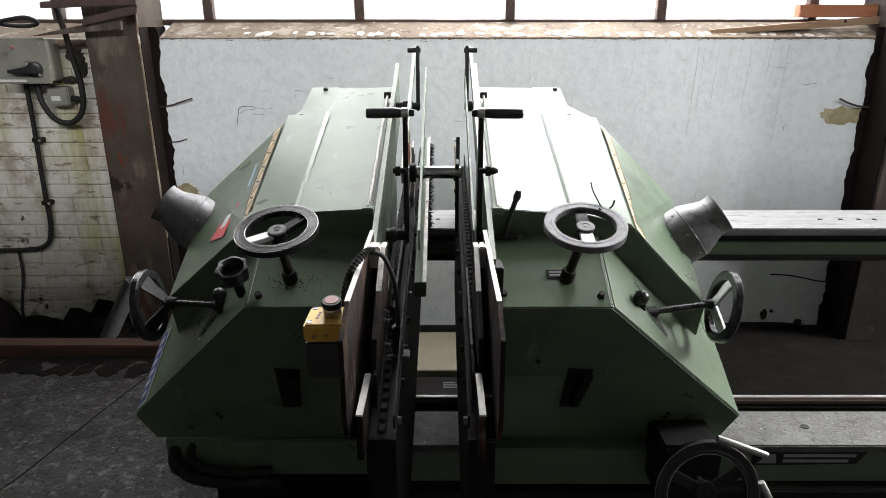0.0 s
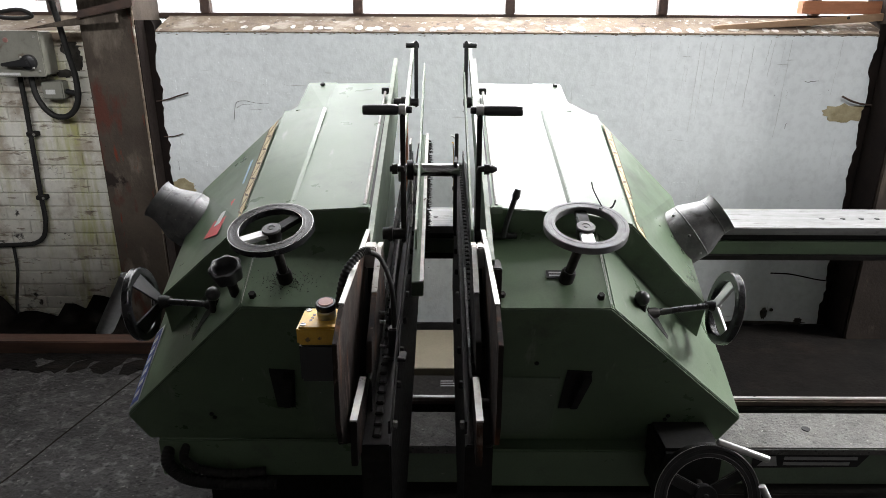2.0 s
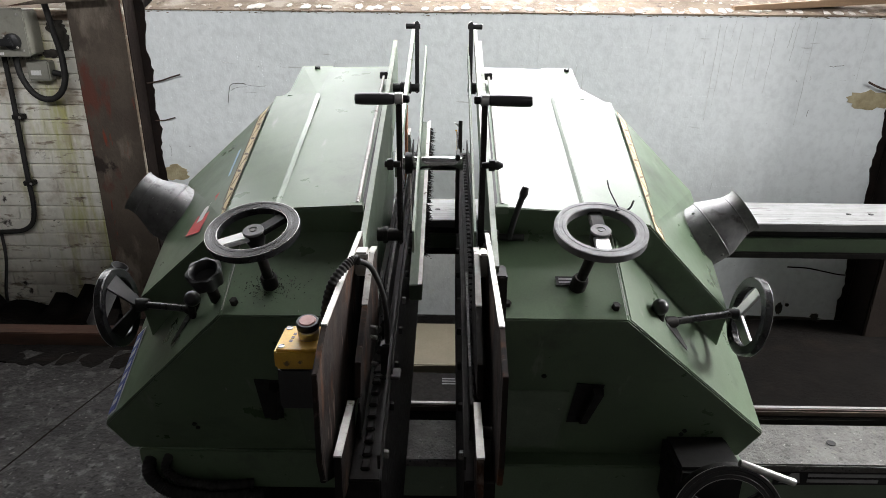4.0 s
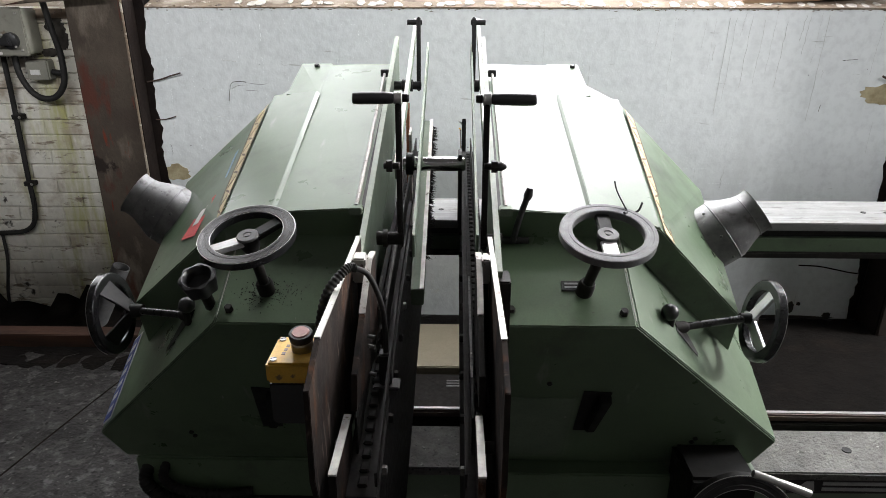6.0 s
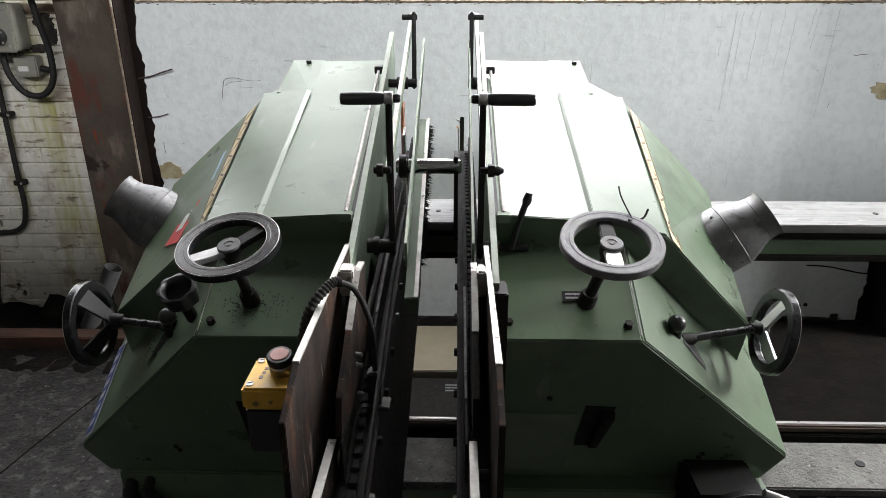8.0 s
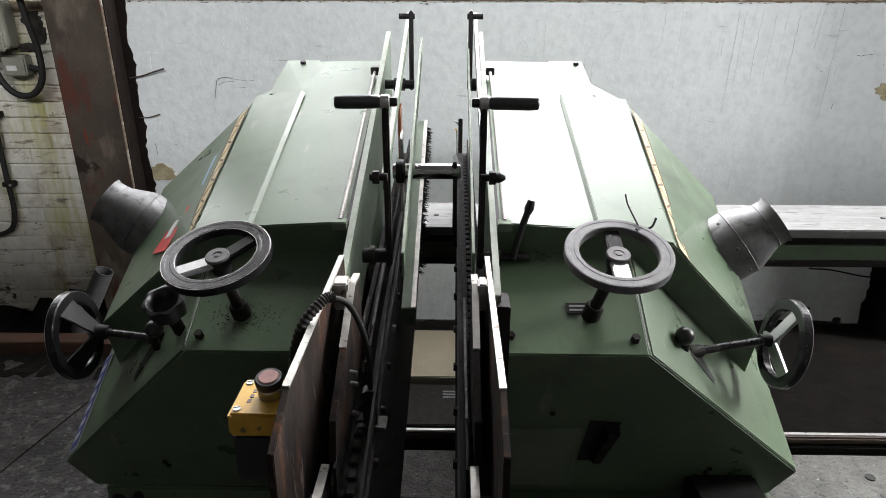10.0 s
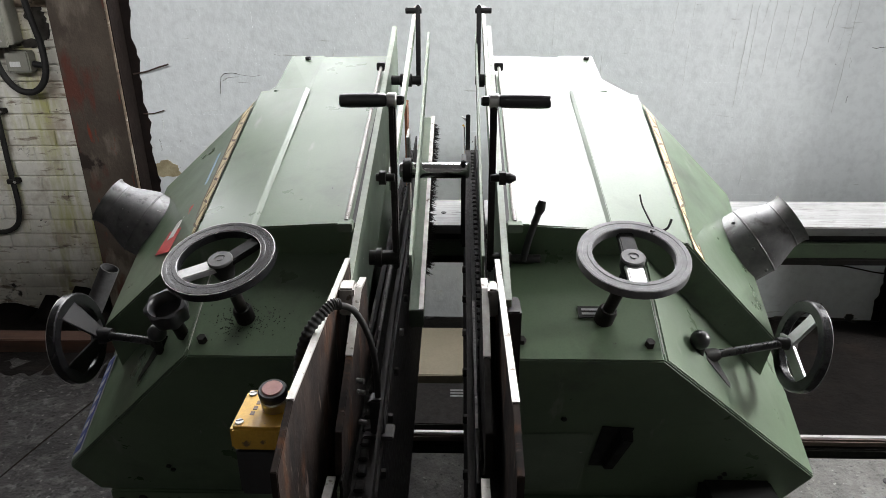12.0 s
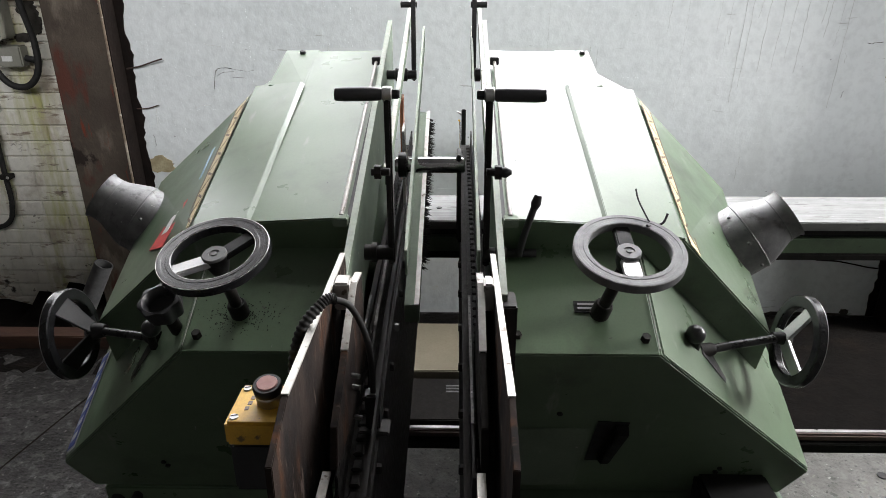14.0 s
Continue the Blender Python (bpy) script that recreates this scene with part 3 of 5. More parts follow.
def head(s, xin, fold, ftop, fside, kx, kz, fb, kb, bb, label):
    """One cutting head; s: +1 or -1, the side of the gap on which it stands."""
    h = thing("saw_head", (s * 0.45, 1.9, 0.32), label, "machine head", group="cutting heads")
    d = V((0, 0.36, 0.19))
    prof = [(xin, 0.992), (ftop, 0.992), (fside, 0.587), (fside - s * 0.028, 0.485), (xin, 0.485)]
    front = [V((x, front_y(z), z)) for x, z in prof]
    front[2].z += 0.0
    part("front_housing", loft([tuple(p) for p in front], [tuple(p + d) for p in front], 0.003), GREEN, h)
    # sheet covers screwed on, a touch proud, so that their edges show
    n_c = (front[2] - front[1]).cross(d).normalized() * 0.0025
    if n_c.z < 0:
        n_c = -n_c
    c0, c1 = front[1] + (front[2] - front[1]) * 0.012 + d * 0.012, front[2] - (front[2] - front[1]) * 0.01 + d * 0.012
    part("side_cover", slab([tuple(c0), tuple(c1), tuple(c1 + d * 0.5), tuple(c0 + d * 0.62)], tuple(n_c), 0.001), GREEN, h)
    up = [(xin, 1.175), (fold, 1.163), (kx, kz), (fb[0], fb[2]), (fb[0] - s * 0.004, 0.60), (xin, 0.60)]
    fr = [(x, riser_y(z), z) for x, z in up]
    bk = [(xin, 2.40, 1.401), (fold, 2.40, 1.397), (kb[0], kb[1], kb[2] - 0.005), bb, (bb[0] - s * 0.004, bb[1], 0.72), (xin, 2.40, 0.72)]
    part("upper_housing", loft(fr, bk, 0.003), GREEN, h)
    # raised outer lid, which stops short of the back
    p0, p1, p2 = V((fold, riser_y(1.163) - 0.002, 1.165)), V((kx, riser_y(kz) - 0.002, kz + 0.003)), V(kb) + V((0, 0, 0.003))
    pn = (p1 - p0).cross(p2 - p0)
    rear = V((fold, 2.18, p0.z - pn.y * (2.18 - p0.y) / pn.z))
    up7 = V((0, 0, 0.0025 if s > 0 else 0.006))
    low = [p0 + V((-s * 0.004, 0, -0.004)), p1 + V((0, 0, -0.004)), p2 + V((0, 0, -0.004)), rear + V((-s * 0.004, 0, -0.004))]
    high = [p0 + up7 + V((s * 0.005, 0, 0)), p1 + up7 * 0.6, p2 + up7 * 0.6 + V((0, -0.006, -0.002)), rear + up7 + V((s * 0.005, -0.006, -0.002))]
    part("lid", loft([tuple(p) for p in low], [tuple(p) for p in high], 0.0012), GREEN, h)
    # flat rear cover that carries the top plane on to the back edge
    e = xin + s * 0.292
    x_in = fold - s * 0.006
    top_z = lambda x, y: 1.1636 + (y - 1.603) * 0.2936 - 0.010 * abs(x - fold)
    part("rear_cover", loft([(x_in, 2.170, top_z(x_in, 2.170) - 0.003), (e + s * 0.010, 2.212, top_z(e, 2.212) - 0.011), (e + s * 0.060, 2.24, 1.22), (x_in, 2.178, 1.22)],
                            [(x_in, 2.406, top_z(x_in, 2.406)), (e, 2.406, top_z(e, 2.406)), (e + s * 0.065, 2.406, 1.25), (x_in, 2.406, 1.25)], 0.0006), GREEN, h)
    part("bolt", hexbolt((e - s * 0.035 + 0.016, 2.386, 1.388), (0, -0.25, 1), 0.0085, 0.012), BLACK, h)
    # decorative stripe along the top of the sloping side
    k0, f0 = V((kx, riser_y(kz), kz)), V(fb)
    k1, f1 = V(kb), V(bb)
    nn = (f0 - k0).cross(k1 - k0).normalized()
    nn = nn if nn.z > 0 else -nn

    def on_side(u, v, lift=0.002):
        a, b = k0.lerp(f0, u), k1.lerp(f1, u)
        return tuple(a.lerp(b, v) + nn * lift)

    part("stripe", slab([on_side(0.05, 0.01), on_side(0.16, 0.0), on_side(0.15, 0.93), on_side(0.05, 0.95)], tuple(nn * 0.0006)), CREAM_PRINT, h, "cream and brown printed stripe")
    for a, b, m in ((0.045, 0.057, BROWN_PRINT), (0.145, 0.158, BROWN_PRINT)):
        part("stripe_line", slab([on_side(a, 0.01, 0.003), on_side(b, 0.01, 0.003), on_side(b, 0.93, 0.003), on_side(a, 0.93, 0.003)], tuple(nn * 0.0005)), m, h)
    rnd = random.Random(7)
    for i in range(13):
        v = 0.03 + i * 0.068
        w0, w1 = (0.070, 0.132) if i % 2 else (0.132, 0.070)
        part("stripe_mark", slab([on_side(w0, v, 0.003), on_side(w0, v + rnd.uniform(0.012, 0.02), 0.003), on_side(w1, v + 0.062, 0.003), on_side(w1, v + 0.046, 0.003)], tuple(nn * 0.0005)), BROWN_PRINT, h)
    if s < 0:
        part("warning_sticker", slab([on_side(0.27, 0.34, 0.006), on_side(0.45, 0.34, 0.006), on_side(0.56, 0.19, 0.006), on_side(0.34, 0.10, 0.006)], tuple(nn * 0.0006)), RED_PRINT, h, "red diamond sticker")
        part("warning_mark", slab([on_side(0.33, 0.30, 0.0072), on_side(0.41, 0.30, 0.0072), on_side(0.45, 0.22, 0.0072), on_side(0.37, 0.20, 0.0072)], tuple(nn * 0.0006)), WHITE_PRINT, h)
        part("blue_sticker", slab([on_side(0.235, 0.46, 0.003), on_side(0.235, 0.68, 0.003), on_side(0.265, 0.68, 0.003), on_side(0.265, 0.46, 0.003)], tuple(nn * 0.0006)), PALE_BLUE, h)
    # hinge rod with its clips along the inner edge
    xr = xin + s * 0.014
    part("hinge_rod", rod((xr, 1.585, 1.186), (xr, 2.27, 1.388), 0.0045), WORN_LIT, h, smooth=True)
    xg = (xr + xin + s * -0.003) / 2 - s * 0.004
    part("hinge_gap", slab([(xg - 0.004, 1.592, 1.1775), (xg + 0.004, 1.592, 1.1775), (xg + 0.004, 2.26, 1.3660), (xg - 0.004, 2.26, 1.3660)], (0, 0, 0.0012)), BLACK, h, "black slit")
    part("hinge_clip", box(xr - 0.014, xr + 0.014, 1.563, 1.592, 1.170, 1.187, 0.002), GREEN_OLD, h)
    part("hinge_clip", box(xr - 0.012, xr + 0.012, 2.255, 2.285, 1.376, 1.397, 0.002), BLACK, h)
    # painted highlight on the seam between top and side, slot for the side shaft, small chips in the paint
    t0, t1 = front[1] + d * 0.03, front[1] + d * 0.60
    part("seam_highlight", slab([tuple(t0 + V((-s * 0.0009, 0, 0.0006))), tuple(t0 + V((s * 0.0009, 0, 0.0006))), tuple(t1 + V((s * 0.0009, 0, 0.0006))), tuple(t1 + V((-s * 0.0009, 0, 0.0006)))], (0, -0.0006, 0.0022)), WORN_LIT, h)
    cs = lambda u, v: tuple(front[1].lerp(front[2], u) + d * v + n_c * 1.4)
    part("shaft_slot", slab([cs(0.29, 0.22), cs(0.31, 0.30), cs(0.36, 0.29), cs(0.43, 0.18), cs(0.42, 0.15), cs(0.36, 0.18)], tuple(n_c * 0.25)), BLACK, h, "black slot")
    rnd = random.Random(31 + s)
    for i in range(5):
        u, v = rnd.uniform(0.15, 0.85), rnd.uniform(0.08, 0.9)
        cx, cy = xin + (fold - xin) * u, 1.62 + 0.74 * v
        cz = 1.175 + (cy - 1.6) * 0.2863 - 0.012 * u - 0.004 * u * v + 0.0006
        r = rnd.uniform(0.0008, 0.0018)
        part("paint_chip", slab([(cx - r, cy - r, cz - 0.29 * r), (cx + r * 0.7, cy - r * 1.5, cz - 0.43 * r), (cx + r, cy + r, cz + 0.29 * r), (cx - r * 0.4, cy + r * 2, cz + 0.57 * r)], (0, 0, 0.0006)), BLACK, h)
    # bolts on the sloping top
    part("bolt", hexbolt((ftop - s * 0.022, 1.435, 1.006), (0, -0.45, 1), 0.009, 0.014), GREASE, h)
    part("bolt", hexbolt((xin + s * 0.022, 1.44, 1.008), (0, -0.45, 1), 0.008, 0.012), GREASE, h)
    # slot handle in the front face, and an access panel
    hx = s * 0.35 if s > 0 else -0.40

    def on_front(x, z, off=0.0):
        return (x, front_y(z) - off, z)

    part("slot", slab([on_front(hx - 0.030, 0.785, 0.001), on_front(hx + 0.034, 0.78, 0.001), on_front(hx + 0.014, 0.632, 0.001), on_front(hx - 0.034, 0.632, 0.001)], (0, -0.002, -0.001)), BLACK, h, "black slot")
    part("slot_handle", loft([on_front(hx + 0.004, 0.775, 0.004), on_front(hx + 0.034, 0.77, 0.004), on_front(hx + 0.012, 0.642, 0.004), on_front(hx - 0.012, 0.642, 0.004)],
                             [on_front(hx + 0.008, 0.768, 0.03), on_front(hx + 0.030, 0.763, 0.03), on_front(hx + 0.009, 0.65, 0.03), on_front(hx - 0.009, 0.65, 0.03)], 0.002), BLACK, h)
    a, b = (0.14, 0.305) if s > 0 else (-0.345, -0.185)
    part("access_panel", slab([on_front(a, 0.757, 0.0), on_front(b, 0.757, 0.0), on_front(b, 0.52, 0.0), on_front(a, 0.52, 0.0)], (0, -0.004, -0.002), 0.001), GREEN_OLD, h)
    for x, z in ((0.24 * s, 0.81), (0.62 * s, 0.60), (0.615 * s, 0.585)):
        part("screw", hexbolt(on_front(x, z), (0, -1, -0.43), 0.006, 0.005), BLACK, h)
    # lower body set back under the housing
    part("plinth", box(min(xin, s * 0.80), max(xin, s * 0.80), 1.574 if s > 0 else 1.617, 2.25, 0.362, 0.484, 0.004), GREEN, h, "dark green plinth")
    part("saddle", box(min(xin, s * 0.60), max(xin, s * 0.60), 1.72, 2.30, 0.47, 0.66, 0.003), GREASE, h)
    reach = 0.56 if s > 0 else 0.745
    part("undercarriage", box(min(xin + s * 0.02, s * reach), max(xin + s * 0.02, s * reach), 1.80, 2.2, 0.0, 0.47, 0.004), SOOT, h)
    return h, on_side


RIGHT, right_side = head(1, 0.122, 0.322, 0.394, 0.822, 0.482, 1.127, (0.724, 1.672, 0.88), (0.516, 2.25, 1.312), (0.764, 2.145, 1.062),
                         "dark green sheet metal cutting head with sloping covers")
LEFT, left_side = head(-1, -0.172, -0.372, -0.456, -0.852, -0.497, 1.129, (-0.755, 1.672, 0.90), (-0.520, 2.25, 1.318), (-0.784, 2.145, 1.075),
                       "dark green sheet metal cutting head with red sticker")

# ---- long bed, rail and rear beam ----
bed = thing("machine_bed", (1.2, 1.7, 0), "long cast iron machine bed with worn grey top", "machine bed")
part("bed_top", box(-0.165, 4.2, 1.607, 1.787, 0.445, 0.47, 0.004), CAST, bed, "worn grey iron top")
part("bed_web", box(-0.16, 4.2, 1.622, 1.775, 0.335, 0.446, 0.003), GREEN_OLD, bed)
part("bed_flange", box(-0.16, 4.2, 1.58, 1.79, 0.30, 0.335, 0.004), GREASE, bed)
for x in (-0.03, 0.9, 2.6, 3.9):
    part("foot", box(x - 0.12, x + 0.12, 1.60, 1.80, 0, 0.30, 0.006), GREASE, bed)
part("guide_rail", box(-0.62, 4.2, 1.848, 1.874, 0.452, 0.474, 0.005), IRON, bed, "brown rusted guide rail")
part("rail_cap", box(-0.62, 4.2, 1.858, 1.870, 0.472, 0.4765, 0.001), STEEL, bed, "bright worn rail top")
part("rail_web", box(-0.60, 4.2, 1.84, 1.90, 0.36, 0.45, 0.003), SOOT, bed)
for x in (1.085, 1.42, 1.75):
    part("bolt_hole", lathe((x, 1.70, 0.4695), (x, 1.70, 0.4725), [(0, 0.012), (1, 0.012)], 16), BLACK, bed)
beam = thing("rear_beam", (1.2, 2.45, 0), "green rear guide beam with bright machined top", "machine beam")
part("beam_top", box(-0.55, 4.2, 2.322, 2.575, 0.872, 0.90, 0.003), BEAM_STEEL, beam, "scuffed machined steel top")
part("beam_groove", box(-0.54, 4.2, 2.345, 2.56, 0.845, 0.873, 0.0), BLACK, beam)
part("beam_web", box(-0.55, 4.2, 2.325, 2.57, 0.795, 0.846, 0.003), GREEN, beam)
part("beam_lip", box(-0.55, 4.2, 2.318, 2.575, 0.775, 0.796, 0.003), GREASE, beam)
for x in (-0.4, 2.75, 3.9):
    part("leg", box(x - 0.06, x + 0.06, 2.38, 2.52, 0, 0.776, 0.004), BLACK, beam)
for x in (1.45, 1.53, 1.6, 1.66, -0.02):
    part("bolt_hole", lathe((x, 2.44, 0.8995), (x, 2.44, 0.902), [(0, 0.009), (1, 0.009)], 14), BLACK, beam)

# ---- handwheels and knobs ----
top_axis = (0, -0.285, 0.958)
handwheel("handwheel", (0.320, 1.418, 1.184), top_axis, 0.093, "grey metal handwheel with a black and a bright spoke", ((90, BLACK), (268, ALU)), RIM_GREY, base=(0.298, 1.482, 1.034))
handwheel("handwheel", (-0.371, 1.410, 1.178), (-0.07, -0.29, 0.954), 0.094, "scuffed dark handwheel with thin bright edges", ((58, BLACK), (222, ALU)), RIM_DARK, base=(-0.366, 1.478, 1.032))
handwheel("handwheel", (0.745, 1.612, 0.902), (0.98, -0.05, -0.17), 0.097, "upright dark handwheel on a long bright side shaft", ((100, ALU), (220, ALU), (340, ALU)), RIM_DARK, base=(0.525, 1.555, 0.912), shaft_r=0.0088, hub_r=0.014, dish=0.018)
handwheel("handwheel", (-0.776, 1.604, 0.910), (-0.98, -0.03, -0.11), 0.096, "upright black dished handwheel on a long side shaft", ((80, BLACK), (200, BLACK), (320, BLACK)), RIM_DARK, base=(-0.56, 1.545, 0.936), shaft_r=0.0088, hub_r=0.018, dish=0.040, spoke_w=0.030)
tie = thing("cable_tie", (0.375, 1.46, 1.20), "thin black cable tie knotted on the handwheel rim", "cable tie")
part("tail", sweep([(0.372, 1.478, 1.206), (0.362, 1.50, 1.225), (0.352, 1.512, 1.245), (0.348, 1.52, 1.262)], 0.0016, 6), BLACK, tie, smooth=True)
part("knot", sweep([(0.360, 1.470, 1.212), (0.376, 1.482, 1.207), (0.392, 1.485, 1.212), (0.400, 1.492, 1.226)], 0.0022, 6), BLACK, tie, smooth=True)

big = handwheel("large_handwheel", (0.675, 1.40, 0.475), (0.05, -0.93, 0.28), 0.138, "large black handwheel low before the bed", ((30, BLACK), (150, BLACK), (270, BLACK)), BLACK, base=(0.672, 1.60, 0.46), shaft_r=0.016, hub_r=0.03, rim_w=0.017, cap=BLACK)
part("crank_handle", rod((0.682, 1.40, 0.640), (0.806, 1.385, 0.600), 0.009), STEEL, big, "polished steel handle", True)
part("second_handle", rod((0.800, 1.38, 0.525), (0.846, 1.36, 0.44), 0.009), STEEL, big, "polished steel handle", True)
part("gearbox", box(0.575, 0.735, 1.46, 1.60, 0.40, 0.57, 0.01), BLACK, big)

for x, y, z, r, dx in ((0.497, 1.523, 0.968, 0.019, 1), (-0.55, 1.50, 0.985, 0.018, -1)):
    b = thing("ball_knob", (x, y, z - 0.03), "black ball knob on the sloping side cover", "knob", group="ball knobs")
    part("ball", lathe((x, y, z - r), (x, y, z + r), [(0.5 - 0.5 * math.cos(math.pi * i / 10), max(r * math.sin(math.pi * i / 10), 0.0006)) for i in range(11)], 20), BAKELITE, b, smooth=True)
    part("stem", rod((x + dx * 0.006, y + 0.004, z - r * 0.8), (x + dx * 0.012, y + 0.02, z - 0.055), 0.008), GREASE, b, smooth=True)

# star knob
kn = thing("star_knob", (-0.490, 1.445, 1.0), "black lobed clamping knob on the head", "knob")
c, ax = V((-0.490, 1.437, 1.072)), V((-0.05, -0.42, 0.9)).normalized()
q = Matrix.Translation(c) @ ax.to_track_quat("Z", "Y").to_matrix().to_4x4()
bm = bmesh.new()
rows = []
for zz, rr in ((-0.030, 0.022), (-0.024, 0.032), (0.006, 0.037), (0.012, 0.035), (0.013, 0.030), (0.009, 0.027), (-0.010, 0.024), (-0.012, 0.0005)):
    rows.append([bm.verts.new(q @ V(((rr * (1 + (0.065 * math.cos(7 * a) if rr > 0.031 else 0))) * math.cos(a), (rr * (1 + (0.065 * math.cos(7 * a) if rr > 0.031 else 0))) * math.sin(a), zz))) for a in [2 * math.pi * i / 56 for i in range(56)]])
for p, r in zip(rows, rows[1:]):
    for i in range(56):
        bm.faces.new((p[i], p[(i + 1) % 56], r[(i + 1) % 56], r[i]))
bm.faces.new(list(reversed(rows[0])))
part("grip", bm, BAKELITE, kn, smooth=True)
part("stem", rod(tuple(c - ax * 0.02), tuple(c - ax * 0.085), 0.012), GREASE, kn, smooth=True)

# ---- extraction spouts ----


def spout(base, tip, r0, r1, label):
    b, t = V(base), V(tip)
    sp = thing("extraction_spout", base, label, "duct spout", group="extraction spouts")
    d = t - b
    part("cone", lathe(b - d * 0.15, t, [(0, r0), (0.42, r0), (0.50, r0 * 0.985), (0.80, r1 * 1.03), (0.86, r1), (0.97, r1), (1.0, r1 * 1.06), (1.0, r1 * 1.01), (0.86, r1 * 0.95), (0.5, r0 * 0.92), (0.1, r0 * 0.92)], 44, caps=False), DUCT, sp, smooth=True)
    part("seam", lathe(b + d * 0.33, b + d * 0.36, [(0, r0 * 1.0), (0.3, r0 * 1.018), (0.7, r0 * 1.018), (1, r0 * 1.0)], 40, caps=False), DUCT, sp, smooth=True)
    part("seam", lathe(b + d * 0.80, b + d * 0.83, [(0, r1 * 1.0), (0.3, r1 * 1.03), (0.7, r1 * 1.03), (1, r1 * 1.0)], 40, caps=False), DUCT, sp, smooth=True)
    part("lining", lathe(b + d * 0.25, b + d * 0.97, [(0, r0 * 0.86), (0.35, r0 * 0.88), (0.72, r1 * 0.95), (1.0, r1 * 0.98), (1.0, r1 * 0.95), (0.72, r1 * 0.92), (0.35, r0 * 0.85), (0, r0 * 0.83)], 36, caps=False), GREASE, sp, "black lining", True)
    ax = d.normalized()
    side = ax.cross(V((0, 1, 0))).normalized()
    for k in (-0.5, 0.35, 1.3):
        q = (V((0, 1, 0)) * -math.cos(k) + side * math.sin(k)) * r0
        part("rivet", lathe(b + d * 0.22 + q * 0.99, b + d * 0.22 + q * 1.05, [(0, 0.0045), (0.6, 0.004), (1, 0.0015)], 10), DUCT, sp, smooth=True)
    return sp


spout((0.708, 1.925, 0.982), (0.834, 1.92, 1.076), 0.086, 0.060, "dented galvanised extraction spout on the sloping cover")
spout((-0.742, 2.00, 0.995), (-0.872, 1.995, 1.088), 0.086, 0.060, "dented galvanised extraction spout with dark mouth")

# ---- gap between the heads: guide plates, bars, cranks ----


def bar_line(x, thick, a, b, depth, bevel=0.001):
    """A plate standing along y whose top edge runs from a to b (y, z)."""
    return plate_yz(x, thick, [a, b, (b[0], b[1] - depth), (a[0], a[1] - depth)], bevel)


def guide_set(s, xa, xbar, xthin, label):
    g = thing("side_guide", (xa, 1.9, 0.9), label, "machine guide", group="feed guides")
    part("side_plate", bar_line(xa, 0.012, (1.40, 1.112), (2.45, 1.478), 0.20), GREEN_OLD, g, "green plate with worn top edge")
    part("plate_edge", bar_line(xa, 0.0125, (1.40, 1.1135), (2.45, 1.4795), 0.003, 0.0), PALE_EDGE, g)
    part("lift_bar", bar_line(xbar, 0.009, (1.62, 1.27), (2.44, 1.534), 0.035), GREEN_OLD, g)
    part("bar_edge", bar_line(xbar, 0.0095, (1.62, 1.2715), (2.44, 1.5355), 0.003, 0.0), WORN_LIT, g)
    part("thin_plate", bar_line(xthin, 0.005, (1.50, 1.150), (2.33, 1.470), 0.05), GREEN_OLD, g)
    part("thin_edge", bar_line(xthin, 0.0055, (1.50, 1.1515), (2.33, 1.4715), 0.003, 0.0), PALE_EDGE, g)
    xl = xbar - s * 0.016
    part("link", slab([(xl - 0.006, 2.275, 1.545), (xl - 0.006, 2.305, 1.545), (xl - 0.006, 2.285, 1.335), (xl - 0.006, 2.25, 1.335)], (0.012, 0, 0), 0.003), BLACK, g)
    part("link_pin", rod((xl - s * 0.01, 2.29, 1.53), (xbar + s * 0.018, 2.29, 1.53), 0.008), BLACK, g, smooth=True)
    part("link_boss", lathe((xl - s * 0.008, 2.25, 1.352), (xa - s * 0.006, 2.25, 1.352), [(0, 0.012), (0.3, 0.012), (0.32, 0.018), (0.7, 0.018), (0.72, 0.013), (1, 0.013)], 20), BLACK, g, smooth=True)
    return g


gl = guide_set(-1, -0.163, -0.100, -0.058, "green side plate and lifting bars of the feed gap")
gr = guide_set(1, 0.114, 0.096, 0.074, "green side plate and lifting bars beside the feed gap")


part("wooden_strip", plate_yz(-0.114, 0.008, [(2.17, 1.298), (2.225, 1.304), (2.225, 1.06), (2.17, 1.06)], 0.001), TIMBER_RED, gl, "brown worn wooden strip")
part("wear_strip", plate_yz(-0.087, 0.006, [(1.87, 1.282), (1.915, 1.292), (1.915, 1.04), (1.87, 1.04)], 0.001), WORN_LIT, gl, "pale worn strip")


